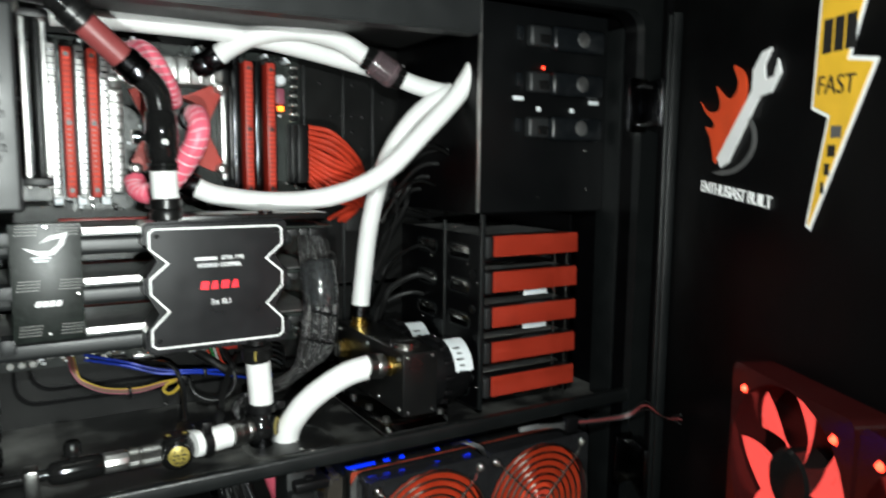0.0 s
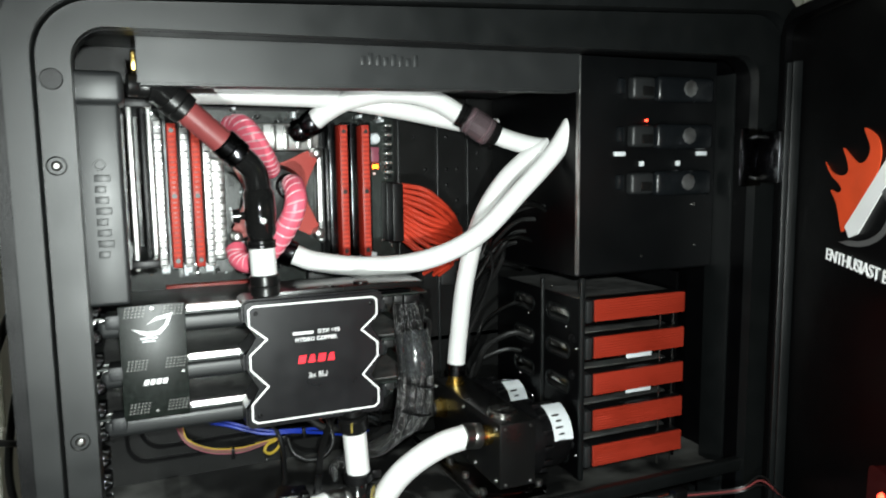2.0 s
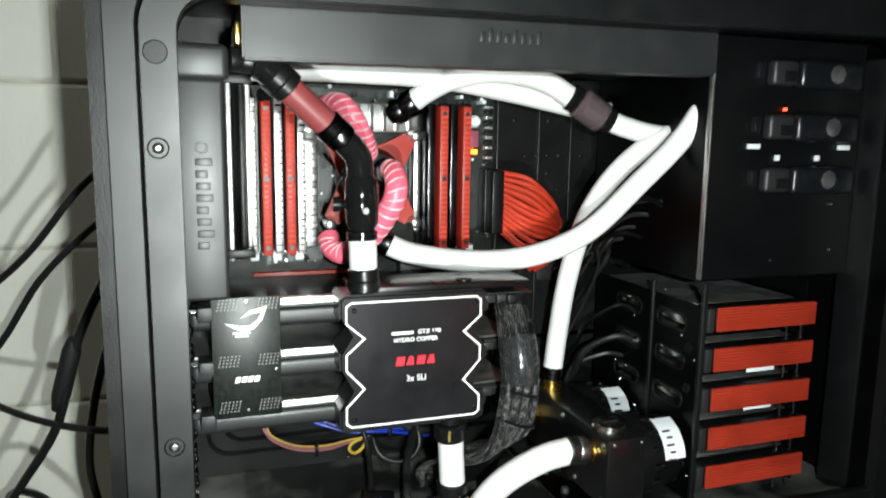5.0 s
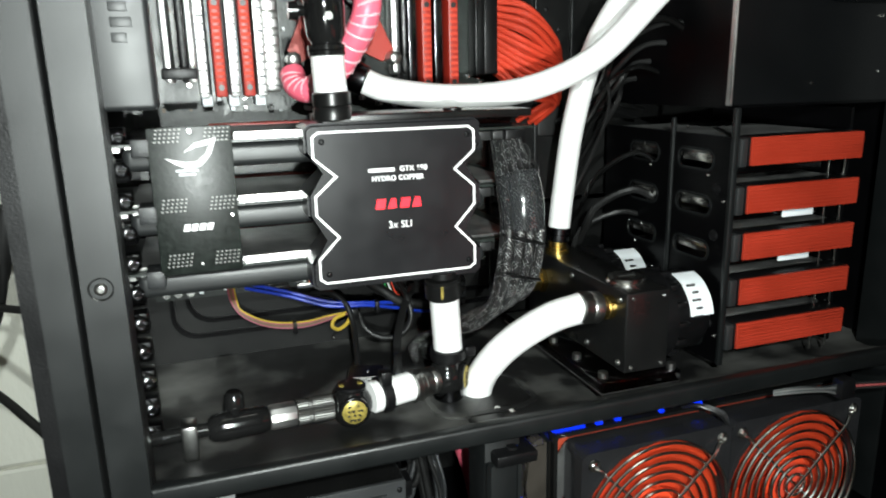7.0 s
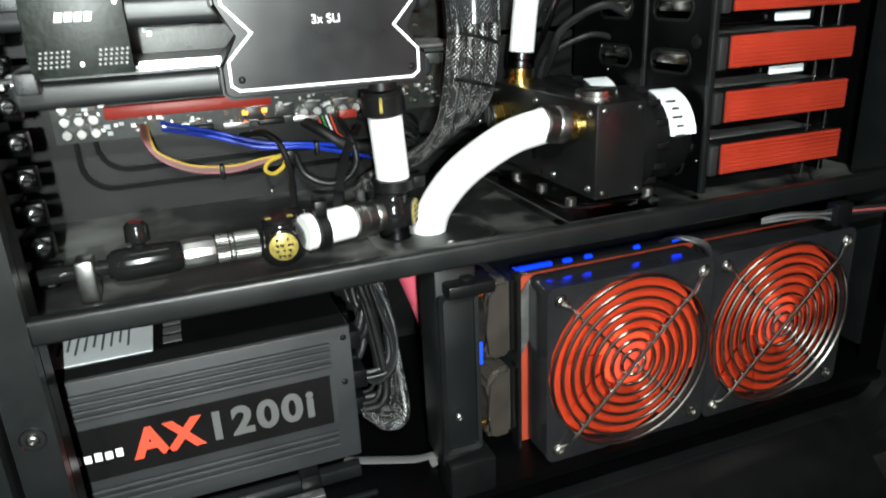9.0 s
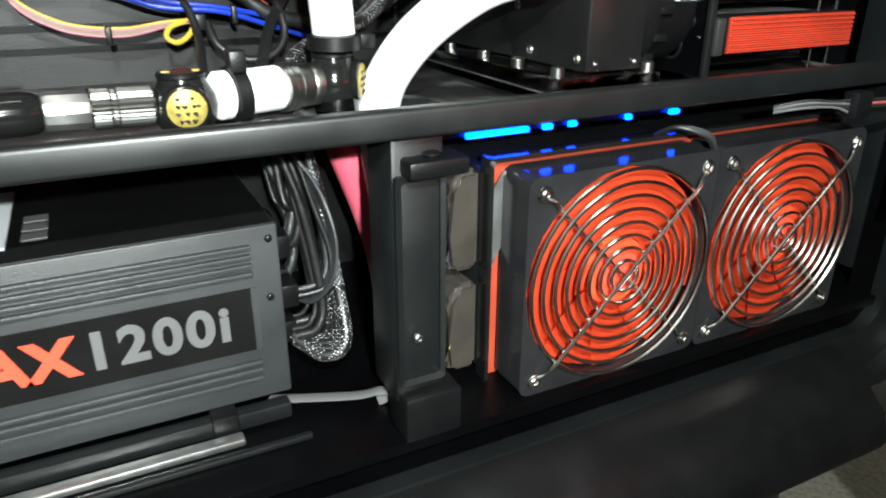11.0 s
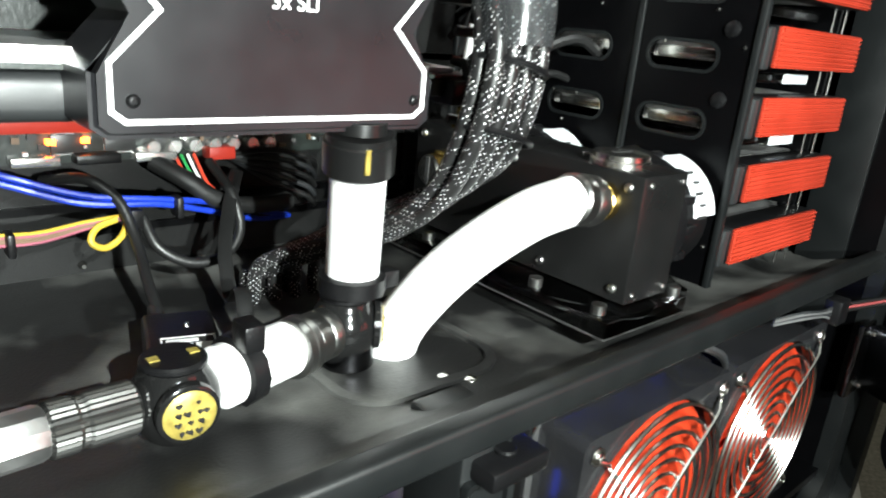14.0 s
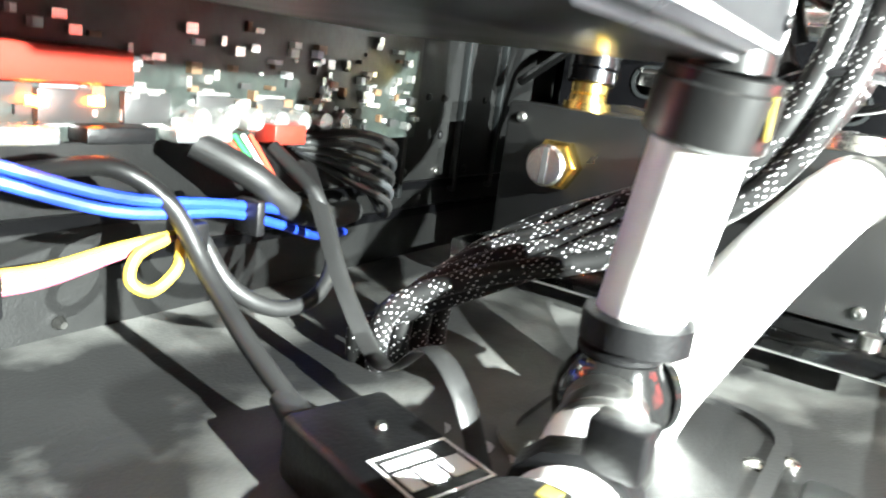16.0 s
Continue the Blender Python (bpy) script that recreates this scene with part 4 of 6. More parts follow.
part("coupling", knurled(B(), (0.062, 0.571, 0.2268), (0.086, 0.5725, 0.2262), 0.0082), "chrome", low, "knurled bright coupling", angle=10)


def ball(c, face, parent):
    """A rotary block: a round body, a cap on top and a printed badge."""
    c = Vector(c)
    part("rotary_body", lathe(B(), c - Vector((0, 0, 0.013)), c + Vector((0, 0, 0.0105)), [(0, 0.008), (0.12, 0.0105), (0.3, 0.0128), (0.5, 0.0136), (0.7, 0.0128), (0.88, 0.0105), (0.93, 0.0098), (1, 0.0095)], 28), "gloss", parent)
    part("cap", cyl(B(), c + Vector((0, 0, 0.0103)), c + Vector((0, 0, 0.0130)), 0.0098, 24, 0.0008), "plastic", parent)
    for s in (-1, 1):
        part("cap_mark", box(B(), c.x + s * 0.006 - 0.0015, c.y - 0.0015, c.z + 0.0128, c.x + s * 0.006 + 0.0015, c.y + 0.0015, c.z + 0.0134), "gold", parent)
    f = Vector(face).normalized()
    part("badge_rim", lathe(B(), c + f * 0.0108, c + f * 0.0136, [(0, 0.0094), (0.8, 0.0092), (1, 0.0082)], 24), "gloss", parent)
    part("badge", lathe(B(), c + f * 0.0118, c + f * 0.0142, [(0, 0.0078), (0.8, 0.0078), (1, 0.0072)], 24), "gold", parent, "round gold badge")
    _, u, w = axes(f)
    rb = random.Random(3)
    for row in range(4):
        for k in range(5):
            if rb.random() < 0.75:
                q = c + f * 0.0142 + u * ((k - 2) * 0.0027 + rb.uniform(-0.0006, 0.0006)) + w * (row - 1.5) * 0.003
                if (q - c - f * 0.0142).length < 0.0068:
                    part("badge_print", hose(B(), [q + f * 0.0001, q + f * 0.0001 + u * rb.uniform(-0.001, 0.001) + w * rb.uniform(0.0006, 0.0014), q + f * 0.0001 + u * rb.uniform(0.0004, 0.0016)], 0.00055, 5, 2), "black", parent)



ball((0.098, 0.5735, 0.2258), (-0.06, -1, 0.0), low)
part("ring_white", cyl(B(), (0.1105, 0.573, 0.2275), (0.1165, 0.5745, 0.2275), 0.0103, 24, 0.001), "tube", low, "white sealing ring")
bm = lathe(B(), (0.1165, 0.5745, 0.2275), (0.1235, 0.576, 0.228), [(0, 0.0105), (0.1, 0.0122), (0.9, 0.0122), (1, 0.0105)], 12)
part("hose_clamp", bm, "plastic", low, "black plastic hose clamp")
part("clamp_tab", box(B(), 0.1165, 0.5645, 0.2375, 0.1235, 0.5745, 0.2465, 0.001), "plastic", low)
part("white_hose", hose(B(), [(0.1215, 0.5755, 0.2277), (0.1405, 0.58, 0.228)], 0.0098, 20, 2), "tube", low, "short white hose")
nut(low, (0.139, 0.578, 0.228), (0.146, 0.5803, 0.228), 0.0108, "chrome")
nut(low, (0.146, 0.5803, 0.228), (0.16, 0.585, 0.2275), 0.0095, "chrome", knurl=True)
ball((0.1675, 0.5865, 0.2285), (0.75, -0.5, 0.0), low)
part("foot_fitting", cyl(B(), (0.168, 0.585, 0.2124), (0.168, 0.585, 0.222), 0.0105, 24, 0.001), "blackchrome", low)
bm = lathe(B(), (0.168, 0.584, 0.242), (0.168, 0.584, 0.2495), [(0, 0.0105), (0.1, 0.0126), (0.9, 0.0126), (1, 0.0105)], 12)
part("hose_clamp", bm, "plastic", low, "black plastic hose clamp")
part("clamp_tab", box(B(), 0.178, 0.579, 0.2423, 0.1865, 0.587, 0.2492, 0.001), "plastic", low)
part("white_hose", hose(B(), [(0.168, 0.584, 0.248), (0.1635, 0.5775, 0.291)], 0.0098, 20, 2), "tube", low, "short upright white hose")
part("cap_fitting", lathe(B(), (0.1637, 0.5778, 0.2885), (0.1622, 0.5758, 0.3025), [(0, 0.0112), (0.06, 0.0122), (0.8, 0.0122), (0.84, 0.0114), (1, 0.0114)], 28), "delrin", low, "black compression fitting")
part("port", cyl(B(), (0.1622, 0.5758, 0.302), (0.1622, 0.5758, 0.306), 0.009, 20), "delrin", low)
part("printed_mark", box(B(), 0.1575, 0.5648, 0.2905, 0.1592, 0.5656, 0.2985), "gold", low)

E2 = [(0.202, 0.594, 0.09), (0.199, 0.592, 0.14), (0.1905, 0.588, 0.195), (0.190, 0.584, 0.219), (0.1968, 0.5765, 0.2375), (0.2108, 0.5685, 0.2545), (0.2325, 0.56, 0.2695), (0.254, 0.5555, 0.2755)]
h = white_hose(E2, "white hose bending from the pump down through the mid plate", 0.0104)
nut(h, (0.250, 0.5545, 0.2765), (0.266, 0.5555, 0.274), 0.0108, "chrome", knurl=True)
nut(h, (0.265, 0.5555, 0.274), (0.2765, 0.556, 0.273), 0.0085, "brass")

# ---- drive bays ----
bay = thing("drive_bay", (0.43, 0.55, 0.405), "plain black side plate of the upper drive bay with three locks", "drive bay")
part("side_plate", box(B(), 0.3605, 0.5515, 0.405, 0.509, 0.554, 0.592), "bayplate", bay)
part("left_plate", box(B(), 0.3605, 0.554, 0.405, 0.3625, 0.715, 0.592), "case", bay)
part("bottom_plate", box(B(), 0.3605, 0.554, 0.403, 0.509, 0.715, 0.405), "case", bay)
part("bright_edge", box(B(), 0.3588, 0.5495, 0.405, 0.3604, 0.5545, 0.592, 0.0004), "silver", bay, "bright cut steel edge")
part("right_post", box(B(), 0.5095, 0.53, 0.085, 0.5125, 0.56, 0.58, 0.0006), "satin", bay)
for k in range(3):
    z = 0.5665 - 0.0413 * k
    lock = part("lock", box(B(), 0.435, 0.541, z - 0.012, 0.4985, 0.552, z + 0.0105, 0.004, 3), "lockplastic", bay, "black sliding drive lock")
    part("round_emblem", lathe(B(), (0.470, 0.5412, z), (0.470, 0.5402, z), [(0, 0.0075), (0.7, 0.0075), (1, 0.0065)], 8), "silver", lock, "round grey emblem")
    part("lever", box(B(), 0.409, 0.5425, z - 0.010, 0.433, 0.552, z + 0.009, 0.003, 3), "cover", lock, "grey release lever")
    part("lever_window", box(B(), 0.4185, 0.5418, z - 0.007, 0.4305, 0.5428, z + 0.001, 0.0004), "gloss", lock)
    part("end_stop", box(B(), 0.3975, 0.547, z - 0.006, 0.4045, 0.552, z + 0.008, 0.002), "lockplastic", lock)
    # glowing dot added for a red light mirrored in the bay
    part("bay_led_reflection", box(B(), 0.4285, 0.5495, z + 0.0125, 0.4305, 0.552, z + 0.0145), "redled", bay, "tiny glowing dot for a reflected red light") if k == 1 else None
for x in (0.401, 0.4925):
    part("white_tab", box(B(), x - 0.0055, 0.5485, 0.5075, x + 0.0055, 0.5517, 0.5115, 0.0005), "label", bay)
for x in (0.425, 0.4655):
    part("small_tab", box(B(), x - 0.002, 0.549, 0.4985, x + 0.002, 0.5517, 0.503, 0.0004), "label", bay)
for x, z in ((0.428, 0.418), (0.488, 0.425), (0.4835, 0.463), (0.4865, 0.463), (0.50, 0.52)):
    part("rivet", lathe(B(), (x, 0.5517, z), (x, 0.5505, z), [(0, 0.0012), (1, 0.0008)], 10), "steel", bay)
# a card seen in the back of the bay, and its red light
part("back_card", box(B(), 0.418, 0.705, 0.455, 0.475, 0.72, 0.497, 0.002), "label", case, "pale grey plate on the tray")

cage = thing("drive_cage", (0.41, 0.6, 0.222), "black steel drive cage with five red ribbed trays", "drive cage")
Q = Matrix(((0, 1, 0, 0), (1, 0, 0, 0), (0, 0, 1, 0), (0, 0, 0, 1)))     # outline x runs along world y, thickness along world x
ROWS_Z = [0.2315 + 0.0325 * k for k in range(6)]
for y0, y1, s0, s1 in ((0.545, 0.606, 0.5625, 0.6), (0.61, 0.70, 0.625, 0.662)):
    for z in ROWS_Z[:5]:
        o = rrect(y0, z - 0.0095, y1, z + 0.023, 0.0004)
        part("side_plate", band(B(), o, rrect(s0, z - 0.001, s1, z + 0.0115, 0.006), 0.359, 0.3605, m=Q), "case", cage)
        part("slot_rim", band(B(), rrect(s0 - 0.0016, z - 0.0026, s1 + 0.0016, z + 0.0131, 0.0075), rrect(s0, z - 0.001, s1, z + 0.0115, 0.006), 0.3583, 0.3592, m=Q), "satin", cage)
for z in ROWS_Z[:5]:
    for s0, s1 in ((0.5625, 0.6), (0.625, 0.662)):
        part("drive_rail", box(B(), 0.3612, s0 + 0.001, z + 0.0035, 0.3624, s1 - 0.001, z + 0.0095, 0.0005), "steel", cage, "bright drive rail")
part("fold", box(B(), 0.3572, 0.6062, 0.222, 0.3605, 0.6098, 0.395, 0.001), "satin", cage, "rounded vertical fold")
part("front_fold", box(B(), 0.3572, 0.5415, 0.222, 0.362, 0.5452, 0.404, 0.0012), "satin", cage)
for z in (0.262, 0.327, 0.36):
    part("rivet", lathe(B(), (0.359, 0.557, z - 0.012), (0.357, 0.557, z - 0.012), [(0, 0.004), (0.6, 0.0038), (1, 0.002)], 14), "plastic", cage)
part("far_plate", box(B(), 0.47, 0.553, 0.222, 0.4725, 0.7, 0.4), "case", cage)
for k in range(5):
    zt = 0.3845 - 0.0328 * k
    tray = part("tray", box(B(), 0.3695, 0.5405, zt - 0.0195, 0.468, 0.556, zt, 0.0012), "plastic", cage)
    part("red_face", box(B(), 0.3698, 0.5385, zt - 0.0192, 0.4677, 0.5408, zt - 0.0003, 0.0006), "redmesh", tray, "red ribbed mesh face")
    for j in range(8):
        part("rib", box(B(), 0.3703, 0.5378, zt - 0.0184 + j * 0.0023, 0.4672, 0.5388, zt - 0.0172 + j * 0.0023), "redmesh", tray)
    part("end_clip", box(B(), 0.3628, 0.541, zt - 0.0205, 0.3692, 0.558, zt - 0.001, 0.0012), "cover", tray, "grey-black end clip")
    part("drive_side", box(B(), 0.3645, 0.561, zt - 0.018, 0.467, 0.69, zt - 0.001, 0.001), "silver", tray)
    part("gap_bar", box(B(), 0.371, 0.556, zt - 0.0275, 0.45, 0.558, zt - 0.0225, 0.0005), "blackchrome", tray)
    if k in (1, 2):
        part("white_tag", box(B(), 0.414, 0.5515, zt - 0.0275, 0.442, 0.553, zt - 0.0225, 0.0004), "label", tray, "small white tag")
    for x in (0.4475, 0.4625):
        part("wire_clip", cyl(B(), (x, 0.5475, zt - 0.033), (x, 0.5475, zt - 0.0195), 0.0007, 8), "steel", tray)

# ---- pump ----
pump = thing("water_pump", (0.3, 0.6, 0.222), "twin black water pump on a clear base", "pump")
part("top_block", box(B(), 0.277, 0.538, 0.2305, 0.311, 0.684, 0.287, 0.0015), "delrin", pump)
part("base", box(B(), 0.256, 0.531, 0.2222, 0.318, 0.69, 0.2300, 0.0012), "acrylic", pump, "clear acrylic base")
part("base_edge", box(B(), 0.2565, 0.5315, 0.2216, 0.3175, 0.6895, 0.2221), "silver", pump)
part("plug", lathe(B(), (0.291, 0.561, 0.287), (0.291, 0.561, 0.2925), [(0, 0.0135), (0.4, 0.0135), (0.5, 0.0125), (0.9, 0.0125), (1, 0.0105)], 28), "steel", pump, "flat bright plug")
part("plug_slot", box(B(), 0.2845, 0.5598, 0.2923, 0.2975, 0.5622, 0.2929), "chip", pump)
for y in (0.573, 0.649):
    mot = part("motor", lathe(B(), (0.311, y, 0.2575), (0.3545, y, 0.2575), [(0, 0.033), (0.25, 0.033), (0.26, 0.029), (0.85, 0.0285), (0.97, 0.025), (1, 0.02)], 36), "plastic", pump, "round black pump motor")
    part("flange_ring", ring(B(), (0.3195, y, 0.2575), (1, 0, 0), 0.0315, 0.0012, 36, 6), "satin", mot)
    for j in range(14):
        a = 2 * math.pi * j / 14
        part("lug", box(B(), 0.322, y + 0.031 * math.cos(a) - 0.002, 0.2575 + 0.031 * math.sin(a) - 0.002, 0.331, y + 0.031 * math.cos(a) + 0.002, 0.2575 + 0.031 * math.sin(a) + 0.002, 0.0006), "plastic", mot)
    bm = B()
    pr = []
    for i in range(9):
        a = radians(132 - 9 * i)
        pr.append([bm.verts.new((x, y + 0.0294 * math.cos(a), 0.2575 + 0.0294 * math.sin(a))) for x in (0.3335, 0.3525)])
    for p, q in zip(pr, pr[1:]):
        bm.faces.new((p[0], q[0], q[1], p[1]))
    bmesh.ops.rotate(bm, verts=bm.verts[:], cent=(0.34, y, 0.2575), matrix=Matrix.Rotation(radians(40), 3, "X"))
    bmesh.ops.solidify(bm, geom=bm.faces[:], thickness=0.0004)
    lab = part("label", bm, "label", mot, "white curved paper label")
    for i in range(5):
        a = radians(172 - 11 * i)
        c = Vector((0.3365 + 0.002 * (i % 2), y + 0.0298 * math.cos(a), 0.2575 + 0.0298 * math.sin(a)))
        part("printed_bar", box(B(), c.x, c.y - 0.0007, c.z - 0.0007, c.x + 0.007 - 0.002 * (i % 2), c.y + 0.0007, c.z + 0.0007), "chip", mot)
for y, z in ((0.545, 0.281), (0.545, 0.2365), (0.586, 0.2365), (0.61, 0.281), (0.677, 0.281), (0.6, 0.258)):
    screw("screw", (0.277, y, z), (-1, 0, 0), 0.0022, pump, "chrome")
for x in (0.282, 0.306):
    for z in (0.2345, 0.283):
        screw("screw", (x, 0.538, z), (0, -1, 0), 0.0014, pump, "chrome")
for x, y in ((0.262, 0.54), (0.262, 0.575), (0.262, 0.61), (0.262, 0.65), (0.313, 0.536)):
    part("base_bolt", lathe(B(), (x, y, 0.23), (x, y, 0.2345), [(0, 0.0032), (0.9, 0.0032), (1, 0.002)], 12), "chrome", pump)
part("side_port", lathe(B(), (0.277, 0.658, 0.265), (0.267, 0.658, 0.265), [(0, 0.0105), (0.4, 0.0105), (0.45, 0.009), (1, 0.0085)], 6), "brass", pump, "brass port with a chrome plug")
part("port_plug", cyl(B(), (0.267, 0.658, 0.265), (0.264, 0.658, 0.265), 0.0082, 20, 0.001), "steel", pump)
part("port_slot", box(B(), 0.2636, 0.6568, 0.258, 0.2642, 0.6592, 0.272), "chip", pump)
part("top_port", lathe(B(), (0.288, 0.655, 0.286), (0.288, 0.655, 0.29), [(0, 0.0095), (1, 0.0095)], 20), "brass", pump)

# ---- power supply ----
psu = thing("power_supply", (0.035, 0.63, 0.083), "dark grey power supply with ribbed side and printed strip", "power supply")
part("body", box(B(), -0.055, 0.5605, 0.083, 0.1285, 0.71, 0.1715, 0.0012), "psugrey", psu)
for z in (0.1625, 0.158, 0.1535, 0.1495, 0.1035, 0.0995, 0.095):
    part("side_rib", box(B(), -0.05, 0.558, z - 0.0012, 0.1155, 0.5612, z + 0.0012, 0.0007), "psugrey", psu)
part("printed_strip", box(B(), -0.045, 0.5597, 0.1105, 0.1135, 0.5606, 0.1425), "gloss", psu, "black printed name strip")
part("strip_end", box(B(), 0.1136, 0.5595, 0.1105, 0.1165, 0.5606, 0.1425), "psugrey", psu)
writing("letter", "AX", 0.0242, on_face(0.0215, 0.5596, 0.1262), "redprint", psu, "red lettering", 0.0003, 1.06, 0.0011)
writing("letter", "1200i", 0.0242, on_face(0.0725, 0.5596, 0.1262), "grey", psu, "grey lettering", 0.0003, 1.16, 0.0009)
for k in range(7):
    part("printed_mark", box(B(), -0.0365 + k * 0.0052, 0.5593, 0.1225, -0.033 + k * 0.0052, 0.5598, 0.1275 - 0.0006 * (k % 2)), "white", psu)
part("top_plate", box(B(), -0.054, 0.5625, 0.1712, 0.1275, 0.709, 0.1719), "gloss", psu, "smooth black top")
part("top_label", box(B(), -0.05, 0.578, 0.172, 0.0215, 0.66, 0.1725), "label", psu, "white paper label on top")
for k in range(13):
    part("label_print", box(B(), -0.046 + k * 0.0045, 0.59 + 0.003 * (k % 3), 0.1725, -0.0448 + k * 0.0045, 0.635 - 0.005 * (k % 4), 0.1728), "grey", psu)
for k in range(3):
    part("printed_mark", box(B(), 0.027 + k * 0.0001, 0.585 + 0.012 * k, 0.1719, 0.037, 0.593 + 0.012 * k, 0.1724), "grey", psu)
for x, z in ((0.1225, 0.136), (0.124, 0.165)):
    screw("screw", (x, 0.5606, z), (0, -1, 0), 0.0018, psu, "plastic")
for k, (y, z) in enumerate(((0.58, 0.128), (0.6, 0.128), (0.62, 0.128), (0.64, 0.128), (0.59, 0.15), (0.62, 0.15), (0.59, 0.103), (0.62, 0.103))):
    part("plug", box(B(), 0.1285, y - 0.008, z - 0.006, 0.139, y + 0.008, z + 0.006, 0.001), "plastic", psu)
part("support_rail", box(B(), -0.03, 0.5515, 0.0735, 0.1255, 0.5595, 0.082, 0.001), "satin", psu)
part("support_rail", box(B(), -0.03, 0.5405, 0.0725, 0.1005, 0.5475, 0.0765, 0.001), "silver", psu, "bright slide rail")
part("rail_block", box(B(), 0.088, 0.549, 0.0735, 0.1, 0.5595, 0.0845, 0.001), "plastic", psu)
part("rail_rib", box(B(), -0.03, 0.532, 0.0722, 0.13, 0.5355, 0.0752, 0.0008), "satin", psu)
rnd = random.Random(9)


def cable(name, pts, r, material, label, category="cable", group="", uvs=None, seg=10, n=7):
    return solo(name, hose(B(), pts, r, seg, n, uvs), material, label, category, group)


for k in range(7):
    y = 0.572 + 0.0012 * k
    cable("ribbon_wire", [(0.138, y + 0.01, 0.122), (0.146, y, 0.123), (0.1555, y - 0.004, 0.135), (0.1585, y - 0.002 + 0.001 * k, 0.155), (0.154, y + 0.005, 0.178), (0.144, y + 0.01, 0.196), (0.135, y + 0.02, 0.211)], 0.0011, "greycable", "flat grey ribbon cable from the power supply", "cable", "power supply cables", seg=8)
for k in range(12):
    y, z = 0.575 + 0.007 * (k % 6), 0.104 + 0.022 * (k // 4)
    b = rnd.uniform(0.145, 0.158)
    cable("power_cable", [(0.137, y, z), (b - 0.004, y - 0.003, z + 0.004), (b, y, z + 0.02), (b - 0.006, y + 0.006, 0.175 + rnd.uniform(-0.01, 0.01)), (b - 0.012 + rnd.uniform(-0.008, 0.008), y + 0.015, 0.212)],
          rnd.uniform(0.0013, 0.0024), rnd.choice(("blackcable", "greycable", "blackcable")), "thin black power supply cable", "cable", "power supply cables")
for k in range(5):
    y = 0.567 + 0.006 * k
    cable("braided_cable", [(0.137, y + 0.012, 0.1), (0.148, y, 0.094), (0.159, y - 0.002, 0.1), (0.1605, y + 0.01, 0.125 + 0.01 * k), (0.157, y + 0.02, 0.17), (0.15, y + 0.03, 0.212)], 0.0034, "braid", "black braided cable with white flecks", "cable", "power supply cables", (11, 560), 12)
cable("pink_hose", [(0.174, 0.62, 0.2085), (0.1865, 0.617, 0.173), (0.1975, 0.617, 0.139), (0.204, 0.617, 0.107), (0.206, 0.617, 0.08)], 0.0102, "pink", "pink hose passing under the mid plate", "hose", seg=16)

solo("flat_strap", hose(B(), [(0.118, 0.567, 0.0765), (0.14, 0.556, 0.0775), (0.158, 0.546, 0.0795), (0.168, 0.541, 0.0825), (0.172, 0.5425, 0.0785), (0.168, 0.546, 0.0745)], 0.0038, 10, 6, None, 0.22), "grey", "grey flat strap lying on the case floor", "strap")

# ---- lower radiator and its two fans ----
lrad = thing("radiator", (0.36, 0.57, 0.072), "black lower radiator with an orange-red gasket", "radiator")
part("core", box(B(), 0.226, 0.548, 0.076, 0.497, 0.605, 0.188, 0.002), "satin", lrad)
for z0, z1 in ((0.077, 0.128), (0.135, 0.188)):
    bm = slab(B(), [(0.207, z0 + 0.004), (0.212, z0), (0.2255, z0), (0.2255, z1), (0.215, z1), (0.208, z1 - 0.01), (0.212, z0 + 0.02)], 0.546, 0.603)
    bmesh.ops.bevel(bm, geom=bm.edges[:], offset=0.003, segments=3, affect="EDGES")
    part("end_tank", bm, "tank", lrad, "glossy black folded end tank")
part("front_rim", band(B(), rrect(0.2262, 0.069, 0.479, 0.1945, 0.002), rrect(0.2284, 0.0715, 0.477, 0.1922, 0.002), 0.5385, 0.548), "gloss", lrad)
# pale slab shaped like the light reflected off the clear fan corner
part("corner_reflection", slab(B(), [(0.2275, 0.135), (0.2278, 0.178), (0.2345, 0.188), (0.235, 0.15)], 0.5395, 0.5402), "silver", lrad, "pale slab drawn for the reflection at the fan corner")
part("gasket", band(B(), rrect(0.2286, 0.0717, 0.4768, 0.192, 0.002), rrect(0.236, 0.082, 0.472, 0.184, 0.003), 0.5445, 0.5465), "orange", lrad)
part("core_face", box(B(), 0.232, 0.5465, 0.08, 0.474, 0.548, 0.184), "redfin", lrad)
for z in (0.088, 0.178):
    part("end_bolt", cyl(B(), (0.209, 0.553, z), (0.205, 0.553, z), 0.0028, 12), "brass", lrad)
fan = thing("case_fan", (0.293, 0.53, 0.072), "black fan with red blades behind a chrome wire grille", "fan", "lower fans")
CX, CZ = 0.293, 0.131
o = rrect(CX - 0.059, CZ - 0.059, CX + 0.059, CZ + 0.059, 0.006, 12)
o = sorted(o, key=lambda p: math.atan2(p[1] - CZ, p[0] - CX))
extra = []
for a, b in zip(o, o[1:] + o[:1]):
    extra += [(a[0] + (b[0] - a[0]) * j / 6, a[1] + (b[1] - a[1]) * j / 6) for j in range(6)] if math.dist(a, b) > 0.02 else [a]
o = extra
c = [(CX + 0.0578 * math.cos(math.atan2(z - CZ, x - CX)), CZ + 0.0578 * math.sin(math.atan2(z - CZ, x - CX))) for x, z in o]
part("frame", band(B(), o, c, 0.5165, 0.5405), "fanframe", fan)
